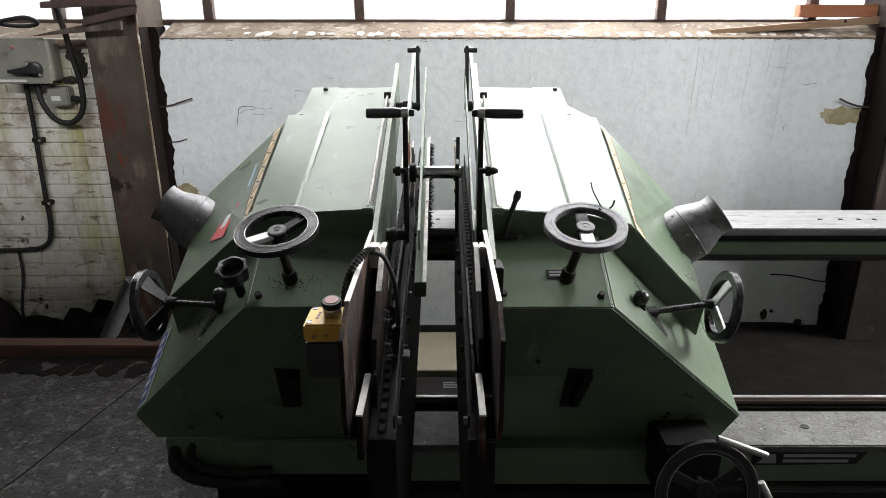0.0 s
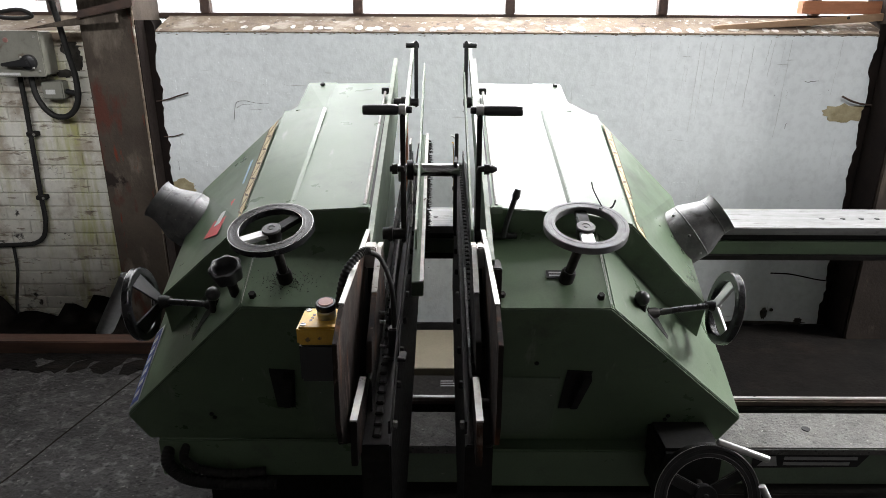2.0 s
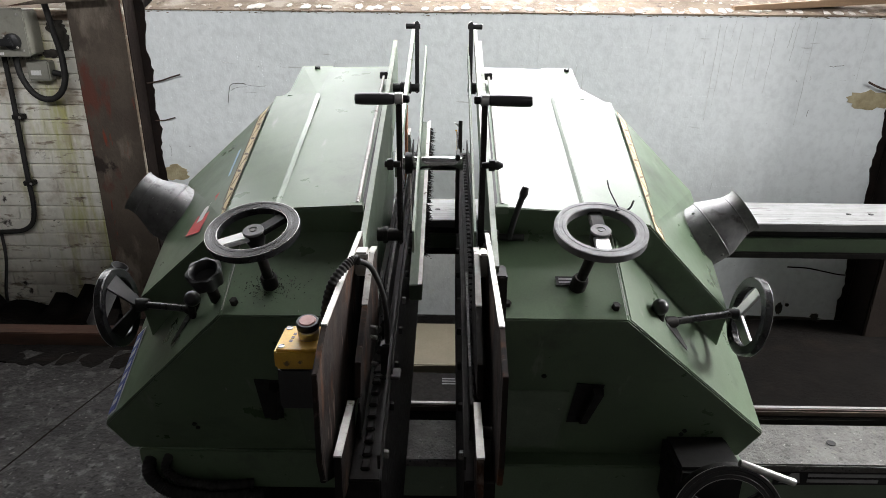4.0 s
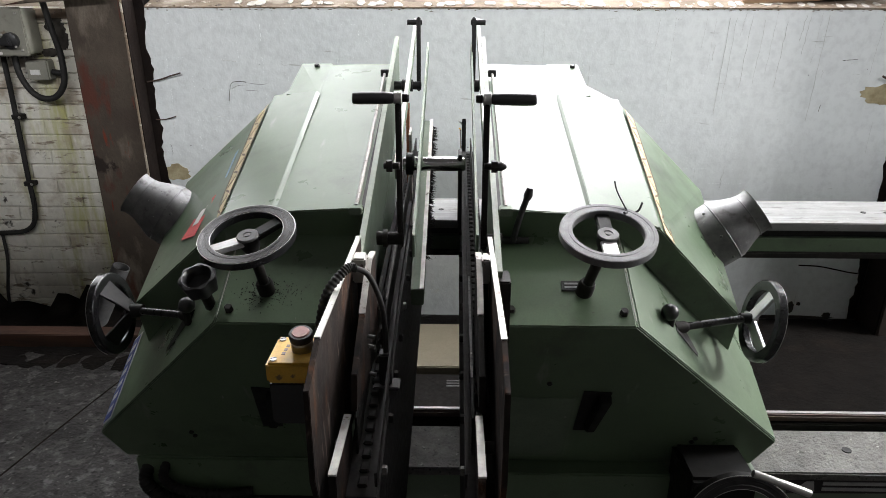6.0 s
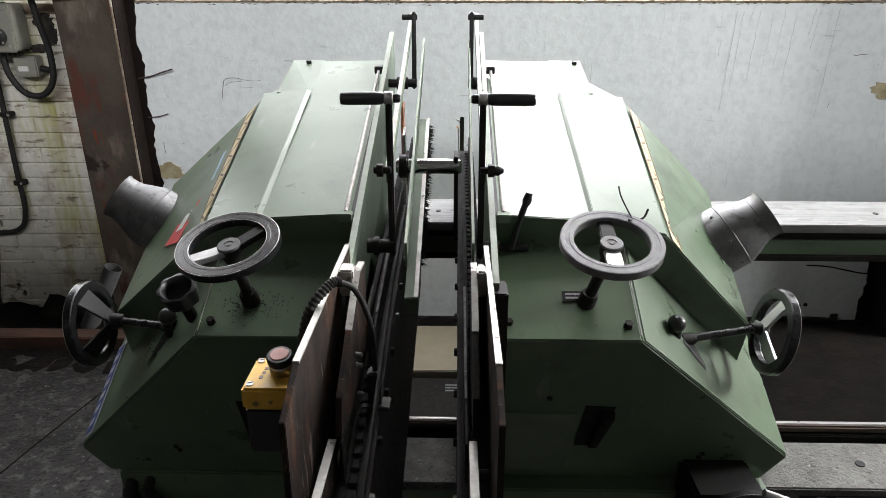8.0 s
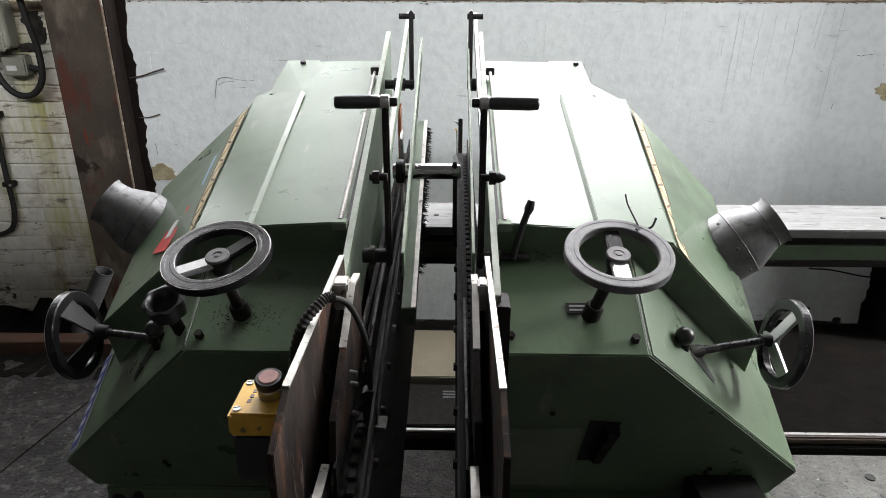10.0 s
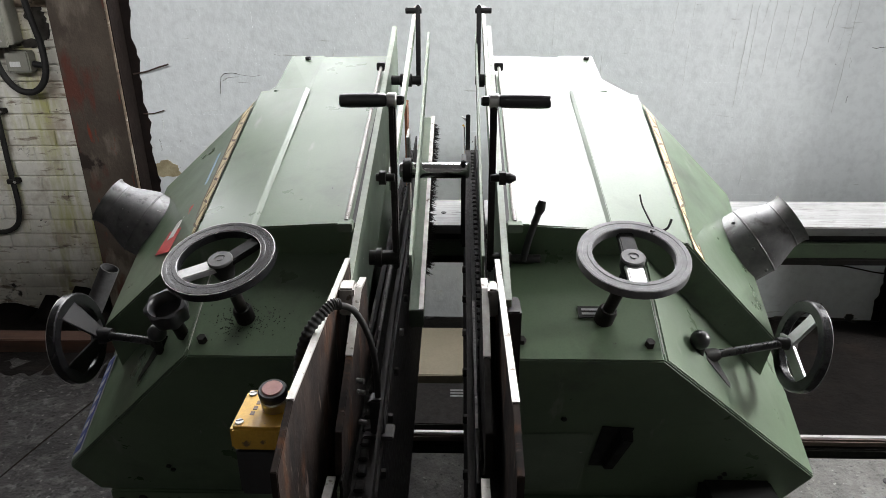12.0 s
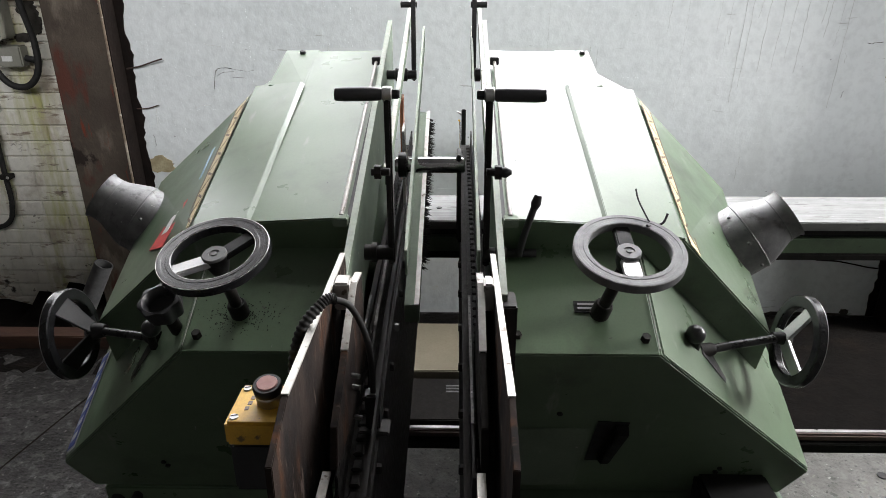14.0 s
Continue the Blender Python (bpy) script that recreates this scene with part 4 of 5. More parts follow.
def crank(s, xarm, xhub, xgrip, y0, label):
    c = thing("crank_handle", (xarm, y0, 1.1), label, "crank handle", group="crank handles")
    part("arm", slab([(xarm - 0.006, y0 - 0.008, 1.10), (xarm - 0.006, y0 + 0.012, 1.10), (xarm - 0.006, y0 + 0.022, 1.43), (xarm - 0.006, y0 + 0.002, 1.43)], (0.012, 0, 0), 0.003), GREASE, c)
    part("hub", lathe((xarm - s * 0.004, y0, 1.122), (xhub, y0, 1.122), [(0, 0.014), (0.55, 0.014), (0.57, 0.019), (0.75, 0.019), (0.76, 0.015), (1, 0.015)], 20), GREASE, c, smooth=True)
    part("eye", lathe((xarm - 0.009, y0 + 0.01, 1.418), (xarm + 0.009, y0 + 0.01, 1.418), [(0, 0.010), (0.1, 0.013), (0.9, 0.013), (1, 0.010)], 18), STEEL, c, smooth=True)
    part("nut", hexbolt((xarm - s * 0.008, y0 + 0.01, 1.418), (-s, 0, 0), 0.009, 0.014), BLACK, c)
    part("grip", lathe((xarm + s * 0.009, y0 + 0.01, 1.418), (xgrip, y0 + 0.004, 1.418), [(0, 0.0095), (0.04, 0.0115), (0.2, 0.0125), (0.8, 0.0125), (0.97, 0.0115), (1, 0.009)], 20), BAKELITE, c, "smooth black plastic grip", True)
    return c


crank(-1, -0.089, -0.140, -0.180, 1.556, "steel crank with smooth black plastic grip")
crank(1, 0.089, 0.128, 0.187, 1.548, "steel crank with smooth black grip beside the pale cover")
lk = thing("lock_lever", (0.16, 1.60, 1.10), "black cranked locking lever on the head", "lever")
part("lever_arm", sweep([(0.155, 1.585, 1.105), (0.165, 1.588, 1.15), (0.184, 1.60, 1.205)], 0.007), BLACK, lk, smooth=True)
part("lever_tip", lathe((0.182, 1.598, 1.197), (0.189, 1.602, 1.222), [(0, 0.007), (0.4, 0.010), (1, 0.007)], 14), BLACK, lk, smooth=True)
part("lever_pivot", rod((0.125, 1.595, 1.105), (0.19, 1.595, 1.105), 0.008), BLACK, lk, smooth=True)
for s, label in ((1, "black round headed clamp pin on the guide"), (-1, "dark clamp pin with hexagon nut on the guide")):
    pn = thing("clamp_pin", (s * 0.11, 1.53, 1.28), label, "clamp pin", group="clamp pins")
    part("pin", rod((s * 0.085, 1.53, 1.288), (s * 0.118, 1.53, 1.288), 0.007), GREASE, pn, smooth=True)
    part("nut", lathe((s * 0.100, 1.53, 1.288), (s * 0.112, 1.53, 1.288), [(0, 0.013), (1, 0.013)], 6), GREASE, pn)
    if s > 0:
        part("head", lathe((s * 0.112, 1.53, 1.288), (s * 0.13, 1.53, 1.288), [(0, 0.009), (0.4, 0.010), (1, 0.004)], 16), BLACK, pn, smooth=True)

# brush strip and its carrier
br = thing("brush_strip", (-0.06, 2.0, 0.95), "black bristle brush strip on a worn wooden bar", "brush")
part("carrier", loft([(-0.078, 1.67, 0.905), (-0.046, 1.67, 0.905), (-0.046, 1.67, 0.948), (-0.078, 1.67, 0.948)],
                     [(-0.078, 2.41, 1.176), (-0.046, 2.41, 1.176), (-0.046, 2.41, 1.219), (-0.078, 2.41, 1.219)], 0.002), GREEN_OLD, br)
part("carrier_edge", loft([(-0.056, 1.67, 0.9485), (-0.0455, 1.67, 0.9485), (-0.0455, 1.67, 0.951), (-0.056, 1.67, 0.951)],
                          [(-0.056, 2.41, 1.2195), (-0.0455, 2.41, 1.2195), (-0.0455, 2.41, 1.222), (-0.056, 2.41, 1.222)]), WORN_LIT, br)
bm = bmesh.new()
rnd = random.Random(3)
for i in range(420):
    t = rnd.random()
    y, z = 1.80 + 0.59 * t, 0.945 + 0.262 * (t * 0.59 + 0.13) / 0.72 + rnd.uniform(-0.02, 0.005)
    ln = rnd.uniform(0.010, 0.022)
    dz, dy = rnd.uniform(-0.012, 0.004), rnd.uniform(-0.006, 0.006)
    a = bm.verts.new((-0.046, y - 0.0014, z))
    b = bm.verts.new((-0.046, y + 0.0014, z + 0.001))
    e = bm.verts.new((-0.046, y, z + 0.003))
    tip = bm.verts.new((-0.046 + ln, y + dy, z + dz))
    bm.faces.new((a, b, tip))
    bm.faces.new((b, e, tip))
    bm.faces.new((e, a, tip))
tagged(part("bristles", bm, BRISTLE, br), kind="stuff")

# chain tracks: dark upright plates with their chains and bolts


def chain_track(x0, x1, face, label):
    c = thing("chain_track", ((x0 + x1) / 2, 1.8, 0.3), label, "chain track", group="chain tracks")
    part("track_plate", plate_yz((x0 + x1) / 2, x1 - x0, [(1.02, 0.90), (1.45, 1.00), (2.48, 1.10), (2.48, 0.60), (1.80, 0.49), (1.02, 0.40)], 0.003), SOOT, c)
    part("track_edge", plate_yz(face, 0.004, [(1.00, 0.965), (1.45, 1.068), (2.50, 1.17), (2.50, 1.155), (1.45, 1.045), (1.00, 0.94)], 0.0), SOOT, c)
    for k, (yy, zz) in enumerate(((1.10, 0.99), (1.30, 1.04))):
        xg = x0 + 0.012 + 0.022 * k
        part("guard", bar_line(xg, 0.004, (yy, zz), (2.46, 1.10 + 0.05 * k), 0.20), SOOT, c)
        part("guard_edge", bar_line(xg, 0.0045, (yy + 0.1, zz + 0.013), (yy + 0.42, zz + 0.06), 0.0012, 0.0), CAST, c)
    n = 54
    for i in range(n):
        y = 1.05 + i * 0.0264
        z = (0.962 + (y - 1.02) * 0.2326 if y < 1.45 else 1.062 + (y - 1.45) * 0.097) + 0.010
        part("chain_link", box(x0 + 0.019, x1 - 0.019, y - 0.012, y + 0.012, z - 0.078, z - 0.069, 0.003, 1), SOOT, c)
    for i in range(12):
        y = 1.08 + i * 0.115
        z = 0.90 + (y - 1.05) * 0.14
        part("bolt", hexbolt((face, y, z), (1 if face > (x0 + x1) / 2 else -1, 0, 0), 0.008, 0.008), CAST if i % 4 == 0 else SOOT, c)
    return c


chain_track(-0.140, -0.086, -0.086, "greasy black feed chain track with bolts")
chain_track(0.046, 0.096, 0.046, "greasy black feed chain track and side bolts")
sh = thing("cross_shaft", (0, 1.80, 1.20), "bright steel cross shaft spanning the feed gap", "shaft")
part("shaft", rod((-0.100, 1.80, 1.225), (0.052, 1.80, 1.225), 0.0175, 28), CHROME, sh, smooth=True)
part("shaft_collar", lathe((-0.092, 1.80, 1.225), (-0.075, 1.80, 1.225), [(0, 0.027), (1, 0.027)], 24), BLACK, sh, smooth=True)
part("dog", slab([(0.034, 1.785, 1.25), (0.034, 1.815, 1.26), (0.034, 1.825, 1.06), (0.034, 1.795, 1.05)], (0.010, 0, 0), 0.002), BLACK, sh)
hk = thing("chain_dog", (0.06, 2.56, 1.0), "black toothed chain dog with a yellow wire", "chain dog")
part("dog_plate", plate_yz(0.058, 0.014, [(2.545, 1.20), (2.575, 1.195), (2.58, 0.95), (2.54, 0.95)], 0.002), BLACK, hk)
part("tooth", slab([(0.036, 2.55, 1.192), (0.051, 2.55, 1.186), (0.051, 2.55, 1.176)], (0, 0.012, 0), 0.0), STEEL, hk)
part("wire", sweep([(0.040, 2.54, 1.165), (0.046, 2.535, 1.15), (0.047, 2.45, 1.00), (0.046, 2.3, 0.9)], 0.0022, 6), YELLOW, hk, smooth=True)

# ---- infeed plates in front of the gap ----


def infeed(s, xa, xb, xc, label):
    p = thing("infeed_plate", (xa, 1.15, 0.88), label, "guide plate", group="infeed plates")
    part("outer_plate", plate_yz(xa, 0.008, [(1.45, 1.165), (1.03, 1.171), (0.945, 1.140), (0.938, 1.0), (0.955, 0.95), (1.05, 0.885), (1.45, 0.86)], 0.001), RUSTY, p, "rust stained steel plate")
    # pale strip painted only where light catches the plate's edge
    part("lit_edge", plate_yz(xa, 0.009, [(1.45, 1.1665), (1.03, 1.1725), (1.03, 1.169), (1.45, 1.163)], 0.0), WORN_LIT, p)
    part("inner_plate", plate_yz(xb, 0.010, [(1.40, 1.152), (1.345, 1.160), (1.12, 1.055), (1.10, 1.0), (1.40, 0.95)], 0.001), RUSTY if s < 0 else SOOT, p)
    part("inner_edge", plate_yz(xb, 0.011, [(1.40, 1.1535), (1.345, 1.1615), (1.23, 1.108), (1.23, 1.104), (1.345, 1.157), (1.40, 1.149)], 0.0), WORN_LIT, p)
    part("spacer", box(min(xa, xb) + 0.004, max(xa, xb) - 0.004, 1.325, 1.36, 1.12, 1.168, 0.003), WORN_LIT, p)
    part("lower_plate", plate_yz(xc, 0.011, [(1.115, 0.983), (0.970, 0.985), (0.964, 0.90), (1.115, 0.87)], 0.001), RUSTY, p)
    part("lower_edge", plate_yz(xc, 0.012, [(1.115, 0.985), (0.970, 0.987), (0.970, 0.983), (1.115, 0.981)], 0.0), WORN_LIT, p)
    part("standoff", rod((xa, 1.08, 0.95), (xc, 1.08, 0.95), 0.01), GREASE, p, smooth=True)
    part("bracket", box(min(xa, xb), max(xa, xb) + (0.04 if s > 0 else 0), 1.38, 1.44, 0.80, 1.10, 0.003), GREASE, p)
    return p


pl = infeed(-1, -0.163, -0.130, -0.143, "rust stained steel infeed guide plate")
pr = infeed(1, 0.096, 0.072, 0.068, "dark steel infeed guide plate with bright edge")

# emergency stop
es = thing("emergency_stop", (-0.208, 1.08, 1.03), "yellow emergency stop box with red button", "emergency stop")
part("lid", box(-0.244, -0.174, 1.04, 1.122, 1.088, 1.122, 0.004), YELLOW, es, "grubby yellow lid")
part("base", box(-0.242, -0.176, 1.044, 1.120, 1.015, 1.088, 0.004), BAKELITE, es, "black base")
part("collar", lathe((-0.198, 1.084, 1.122), (-0.198, 1.080, 1.140), [(0, 0.0165), (0.9, 0.0165), (1, 0.015)], 28), STEEL, es, smooth=True)
btn = part("button", lathe((-0.198, 1.082, 1.134), (-0.198, 1.078, 1.153), [(0, 0.013), (0.3, 0.013), (0.42, 0.0175), (0.85, 0.018), (1.0, 0.0162)], 32), BAKELITE, es, smooth=True)
part("button_face", lathe((-0.198, 1.0782, 1.1525), (-0.198, 1.0778, 1.1545), [(0, 0.0135), (1, 0.012)], 28), RED, btn, "faded red face", True)
for x, y in ((-0.234, 1.052), (-0.234, 1.110)):
    sc = part("screw", lathe((x, y, 1.121), (x, y, 1.1238), [(0, 0.0055), (1, 0.005)], 16), STEEL, es, smooth=True)
    part("screw_slot", slab([(x - 0.004, y - 0.001, 1.1241), (x + 0.004, y + 0.002, 1.1241), (x + 0.004, y + 0.0035, 1.1241), (x - 0.004, y + 0.0005, 1.1241)], (0, 0, 0.0004)), BLACK, sc)
for i in range(3):
    part("lettering", box(-0.226 + 0.001 * i, -0.221 + 0.001 * i, 1.066 + i * 0.011, 1.073 + i * 0.011, 1.1215, 1.1226), BROWN_PRINT, es)
part("gland", lathe((-0.215, 1.075, 1.028), (-0.215, 1.075, 1.005), [(0, 0.012), (0.5, 0.012), (0.55, 0.009), (1, 0.009)], 18), BLACK, es, smooth=True)
cd = thing("conduit", (-0.15, 1.2, 1.0), "black ribbed cable conduit looped over the plates", "cable")
part("sleeve", sweep([(-0.186, 1.16, 1.02), (-0.190, 1.165, 1.10), (-0.178, 1.18, 1.165), (-0.150, 1.21, 1.196), (-0.136, 1.22, 1.196)], 0.0068, 12, 0.0014), RUBBER, cd, smooth=True)
part("cable", sweep([(-0.140, 1.218, 1.196), (-0.118, 1.23, 1.180), (-0.100, 1.24, 1.13), (-0.094, 1.25, 1.07), (-0.094, 1.252, 1.0)], 0.0048, 12), RUBBER, cd, smooth=True)
sn = thing("limit_switch", (-0.094, 1.252, 0.95), "small black limit switch on a bracket", "switch")
part("switch_body", box(-0.106, -0.084, 1.24, 1.265, 0.955, 1.02, 0.003), BLACK, sn)
part("bracket", box(-0.118, -0.070, 1.235, 1.270, 0.948, 0.956, 0.002), GREASE, sn)
for z in (1.04, 1.06, 0.985):
    part("screw", rod((-0.122, 1.236, z), (-0.110, 1.232, z), 0.004), CAST, sn, smooth=True)

# dark dust round the foot of a handwheel shaft
bm = bmesh.new()
rnd = random.Random(9)
for i in range(260):
    a, k = rnd.uniform(0, 2 * math.pi), abs(rnd.gauss(0, 0.022)) + 0.014
    x, y = -0.366 + k * 1.3 * math.cos(a), 1.470 + k * 0.75 * math.sin(a)
    if y < 1.412 or y > 1.58:
        continue
    z, r = 0.992 + 0.528 * (y - 1.405), rnd.uniform(0.0005, 0.0016)
    v = [bm.verts.new((x + r, y, z + 0.0005)), bm.verts.new((x - r, y + r, z + 0.0005 + 0.5 * r)), bm.verts.new((x - r * 0.6, y - r, z + 0.0005 - 0.5 * r)), bm.verts.new((x, y - 0.3 * r, z + 0.0005 + r))]
    for f in ((0, 1, 3), (1, 2, 3), (2, 0, 3), (0, 2, 1)):
        bm.faces.new([v[j] for j in f])
solo("grease_specks", bm, GREASE, "black greasy specks scattered round the shaft foot", "dirt", kind="stuff")

# plates with unreadable printing
lb = thing("name_plate", (0.27, 1.50, 1.05), "small dark engraved plate behind the handwheel shaft", "label")
T = lambda x, y, lift=0.0: (x, y - 0.45 * lift, 0.992 + 0.528 * (y - 1.405) + lift)
part("plate", slab([T(0.252, 1.484, 0.001), T(0.318, 1.484, 0.001), T(0.318, 1.506, 0.001), T(0.252, 1.506, 0.001)], (0, -0.0008, 0.0018)), BLACK, lb)
part("print", slab([T(0.258, 1.489, 0.0035), T(0.312, 1.489, 0.0035), T(0.312, 1.493, 0.0035), T(0.258, 1.493, 0.0035)], (0, -0.0002, 0.0004)), GREY_PRINT, lb)
part("print", slab([T(0.258, 1.497, 0.0035), T(0.300, 1.497, 0.0035), T(0.300, 1.501, 0.0035), T(0.258, 1.501, 0.0035)], (0, -0.0002, 0.0004)), GREY_PRINT, lb)

# maker's badge on the side cover: plain shapes
a, b = V((-0.456, 1.405, 0.992)), V((-0.852, 1.579, 0.587))
d = V((0, 0.36, 0.19))
nrm = (b - a).cross(d).normalized()
nrm = nrm if nrm.z > 0 else -nrm
C = lambda u, v, lift: tuple(a.lerp(b, u) + d * v + nrm * lift)
bd = thing("maker_badge", C(0.9, 0.3, 0.0), "blue badge with pale block marks on the side cover", "badge")
part("badge_plate", slab([C(0.985, 0.035, 0.0035), C(0.895, 0.035, 0.0035), C(0.895, 0.66, 0.0035), C(0.985, 0.66, 0.0035)], tuple(nrm * 0.001)), WHITE_PRINT, bd)
part("badge_field", slab([C(0.978, 0.05, 0.0055), C(0.902, 0.05, 0.0055), C(0.902, 0.64, 0.0055), C(0.978, 0.64, 0.0055)], tuple(nrm * 0.0005)), BLUE_PRINT, bd)
for i in range(6):
    v = 0.09 + i * 0.088
    part("badge_mark", slab([C(0.962, v, 0.0066), C(0.918, v + 0.012, 0.0066), C(0.918, v + 0.055, 0.0066), C(0.962, v + 0.043, 0.0066)], tuple(nrm * 0.0004)), WHITE_PRINT, bd)

# sign on the bed: dark field, bars for its lines
sg = thing("bed_sign", (1.07, 1.62, 0.42), "dark sign strip with pale unreadable lines on the bed", "sign")
part("field", slab([(0.90, 1.6215, 0.440), (1.235, 1.6215, 0.442), (1.205, 1.6215, 0.398), (0.90, 1.6215, 0.394)], (0, -0.002, 0)), BLACK, sg)
part("emblem", slab([(0.915, 1.619, 0.402), (0.945, 1.619, 0.434), (0.965, 1.619, 0.434), (0.972, 1.619, 0.402)], (0, -0.001, 0)), GREY_PRINT, sg)
for z, x1 in ((0.428, 1.20), (0.410, 1.18)):
    part("line", box(0.99, x1, 1.6175, 1.6195, z - 0.005, z + 0.005), GREY_PRINT, sg)

# ---- clutter along the wall ----
sw = thing("isolator_switch", (-2.0, 3.34, 1.34), "grubby grey isolator box with black rotary handle", "switch box")
part("box", box(-2.13, -1.885, 3.272, 3.39, 1.345, 1.54, 0.008), GREY_BOX, sw)
part("box_lid", box(-2.14, -1.880, 3.262, 3.274, 1.338, 1.546, 0.004), GREY_BOX, sw, "painted front lid")
part("handle_boss", lathe((-1.945, 3.262, 1.405), (-1.945, 3.240, 1.405), [(0, 0.036), (0.9, 0.034), (1, 0.03)], 24), BAKELITE, sw, smooth=True)
part("handle", slab([(-2.06, 3.240, 1.388), (-2.06, 3.240, 1.402), (-1.94, 3.240, 1.424), (-1.93, 3.240, 1.386)], (0, -0.02, 0), 0.003), BAKELITE, sw)
part("indicator", lathe((-2.04, 3.262, 1.505), (-2.04, 3.256, 1.505), [(0, 0.012), (1, 0.009)], 16), RED, sw, smooth=True)
part("label", box(-2.13, -2.0, 3.2595, 3.2625, 1.345, 1.357), WHITE_PRINT, sw)
for x, z in ((-1.905, 1.365), (-1.905, 1.52), (-1.972, 1.43), (-1.918, 1.38)):
    part("screw", hexbolt((x, 3.262 if x > -1.91 else 3.241, z), (0, -1, 0), 0.006, 0.004), WORN_LIT, sw)
jb = thing("junction_box", (-1.89, 3.37, 1.22), "small grey cable junction box on the wall", "junction box")
part("body", box(-1.955, -1.850, 3.33, 3.39, 1.225, 1.315, 0.006), GREY_BOX, jb)
part("sticker", box(-1.935, -1.89, 3.327, 3.331, 1.25, 1.272), WHITE_PRINT, jb)
part("gland", rod((-1.85, 3.36, 1.26), (-1.80, 3.36, 1.25), 0.014), BLACK, jb, smooth=True)
solo("loop_cable", sweep([(-2.0, 3.34, 1.35), (-1.985, 3.33, 1.24), (-1.93, 3.33, 1.155), (-1.85, 3.33, 1.145), (-1.79, 3.33, 1.21), (-1.778, 3.33, 1.33), (-1.79, 3.32, 1.45), (-1.80, 3.30, 1.60), (-1.82, 3.28, 1.76)], 0.014), RUBBER,
     "thick black armoured cable looped below the switch", "cable", smooth=True)
solo("wall_cable", sweep([(-2.06, 3.35, 1.35), (-2.065, 3.355, 1.15), (-2.075, 3.36, 0.95), (-2.085, 3.365, 0.75), (-2.09, 3.365, 0.58), (-2.14, 3.365, 0.48), (-2.3, 3.365, 0.455), (-2.8, 3.365, 0.45)], 0.012), RUBBER,
     "black cable clipped down the painted wall", "cable", smooth=True)
solo("thin_cable", sweep([(-2.29, 3.37, 0.45), (-2.30, 3.372, 0.3), (-2.345, 3.375, 0.11), (-2.35, 3.375, 0.0)], 0.008), RUBBER, "thin dark cable running to the floor", "cable", smooth=True)
for x, z in ((-2.068, 1.05), (-2.085, 0.72)):
    cl = thing("cable_clip", (x, 3.36, z), "small metal cable clip on the wall", "clip", group="cable clips")
    part("band", box(x - 0.018, x + 0.030, 3.345, 3.39, z - 0.012, z + 0.012, 0.003), GREASE, cl)
    part("screw", hexbolt((x + 0.022, 3.346, z), (0, -1, 0), 0.007, 0.005), WORN_LIT, cl)
ai = thing("angle_iron_bracket", (-1.6, 3.25, 1.6), "rusty angle irons bolted across the post", "bracket")
part("upper_iron", slab([(-1.83, 3.19, 1.676), (-1.39, 3.19, 1.690), (-1.39, 3.19, 1.735), (-1.83, 3.19, 1.705)], (0, 0.02, 0), 0.003), IRON, ai)
part("tilted_iron", slab([(-1.66, 3.20, 1.60), (-1.40, 3.20, 1.655), (-1.39, 3.20, 1.695), (-1.65, 3.20, 1.635)], (0, 0.03, 0), 0.003), IRON, ai)
part("lower_iron", slab([(-1.92, 3.22, 1.555), (-1.49, 3.22, 1.585), (-1.49, 3.22, 1.625), (-1.70, 3.22, 1.60)], (0, 0.03, 0), 0.003), CONCRETE, ai)
solo("coiled_cable", sweep([(-2.4, 3.42, 1.60), (-2.2, 3.40, 1.615), (-2.05, 3.42, 1.64), (-2.0, 3.44, 1.61), (-2.1, 3.43, 1.60), (-2.3, 3.41, 1.625), (-2.45, 3.42, 1.61)], 0.010), RUBBER, "dark cable coil lying on the sill", "cable", smooth=True)
pk = thing("sill_timber", (1.75, 3.5, 1.57), "pale sawn plank resting on the sill", "plank")
part("plank", slab([(1.33, 3.44, 1.556), (2.20, 3.44, 1.612), (2.20, 3.44, 1.648), (1.33, 3.44, 1.582)], (0, 0.06, 0), 0.003), TIMBER, pk)
part("nail", lathe((1.98, 3.442, 1.622), (1.98, 3.437, 1.622), [(0, 0.008), (1, 0.007)], 12), BLACK, pk)
solo("orange_batten", box(1.765, 2.2, 3.47, 3.53, 1.64, 1.70, 0.003), TIMBER_RED, "orange brown timber batten lying on the plank", "batten")
solo("floor_timber", box(-2.9, -1.05, 3.0, 3.09, 0.0, 0.07, 0.004), TIMBER_DIRTY, "dirty orange timber baulk on the floor by the wall", "timber")
tb = thing("leaning_tube", (-1.79, 3.21, 0.0), "grey steel tube leaning by the post", "tube")
part("tube", lathe((-1.795, 3.20, 0.02), (-1.625, 3.222, 0.335), [(0, 0.042), (1, 0.042), (1, 0.037), (0.9, 0.037)], 24, caps=False), RIM_GREY, tb, smooth=True)
solo("cream_board", box(-0.40, 0.35, 2.735, 3.135, 0.0, 0.08, 0.004), CREAM, "cream painted board lying on the floor", "board")
cr = thing("black_crate", (0.0, 2.6, 0), "black crate with a grey label on the floor", "crate")
part("crate_body", box(-0.35, 0.32, 2.45, 2.725, 0.0, 0.05, 0.004), SOOT, cr)
for k in range(3):
    part("crate_label", box(0.0, 0.08 - 0.012 * k, 2.625 + 0.02 * k, 2.634 + 0.02 * k, 0.0505, 0.052), RIM_GREY, cr)
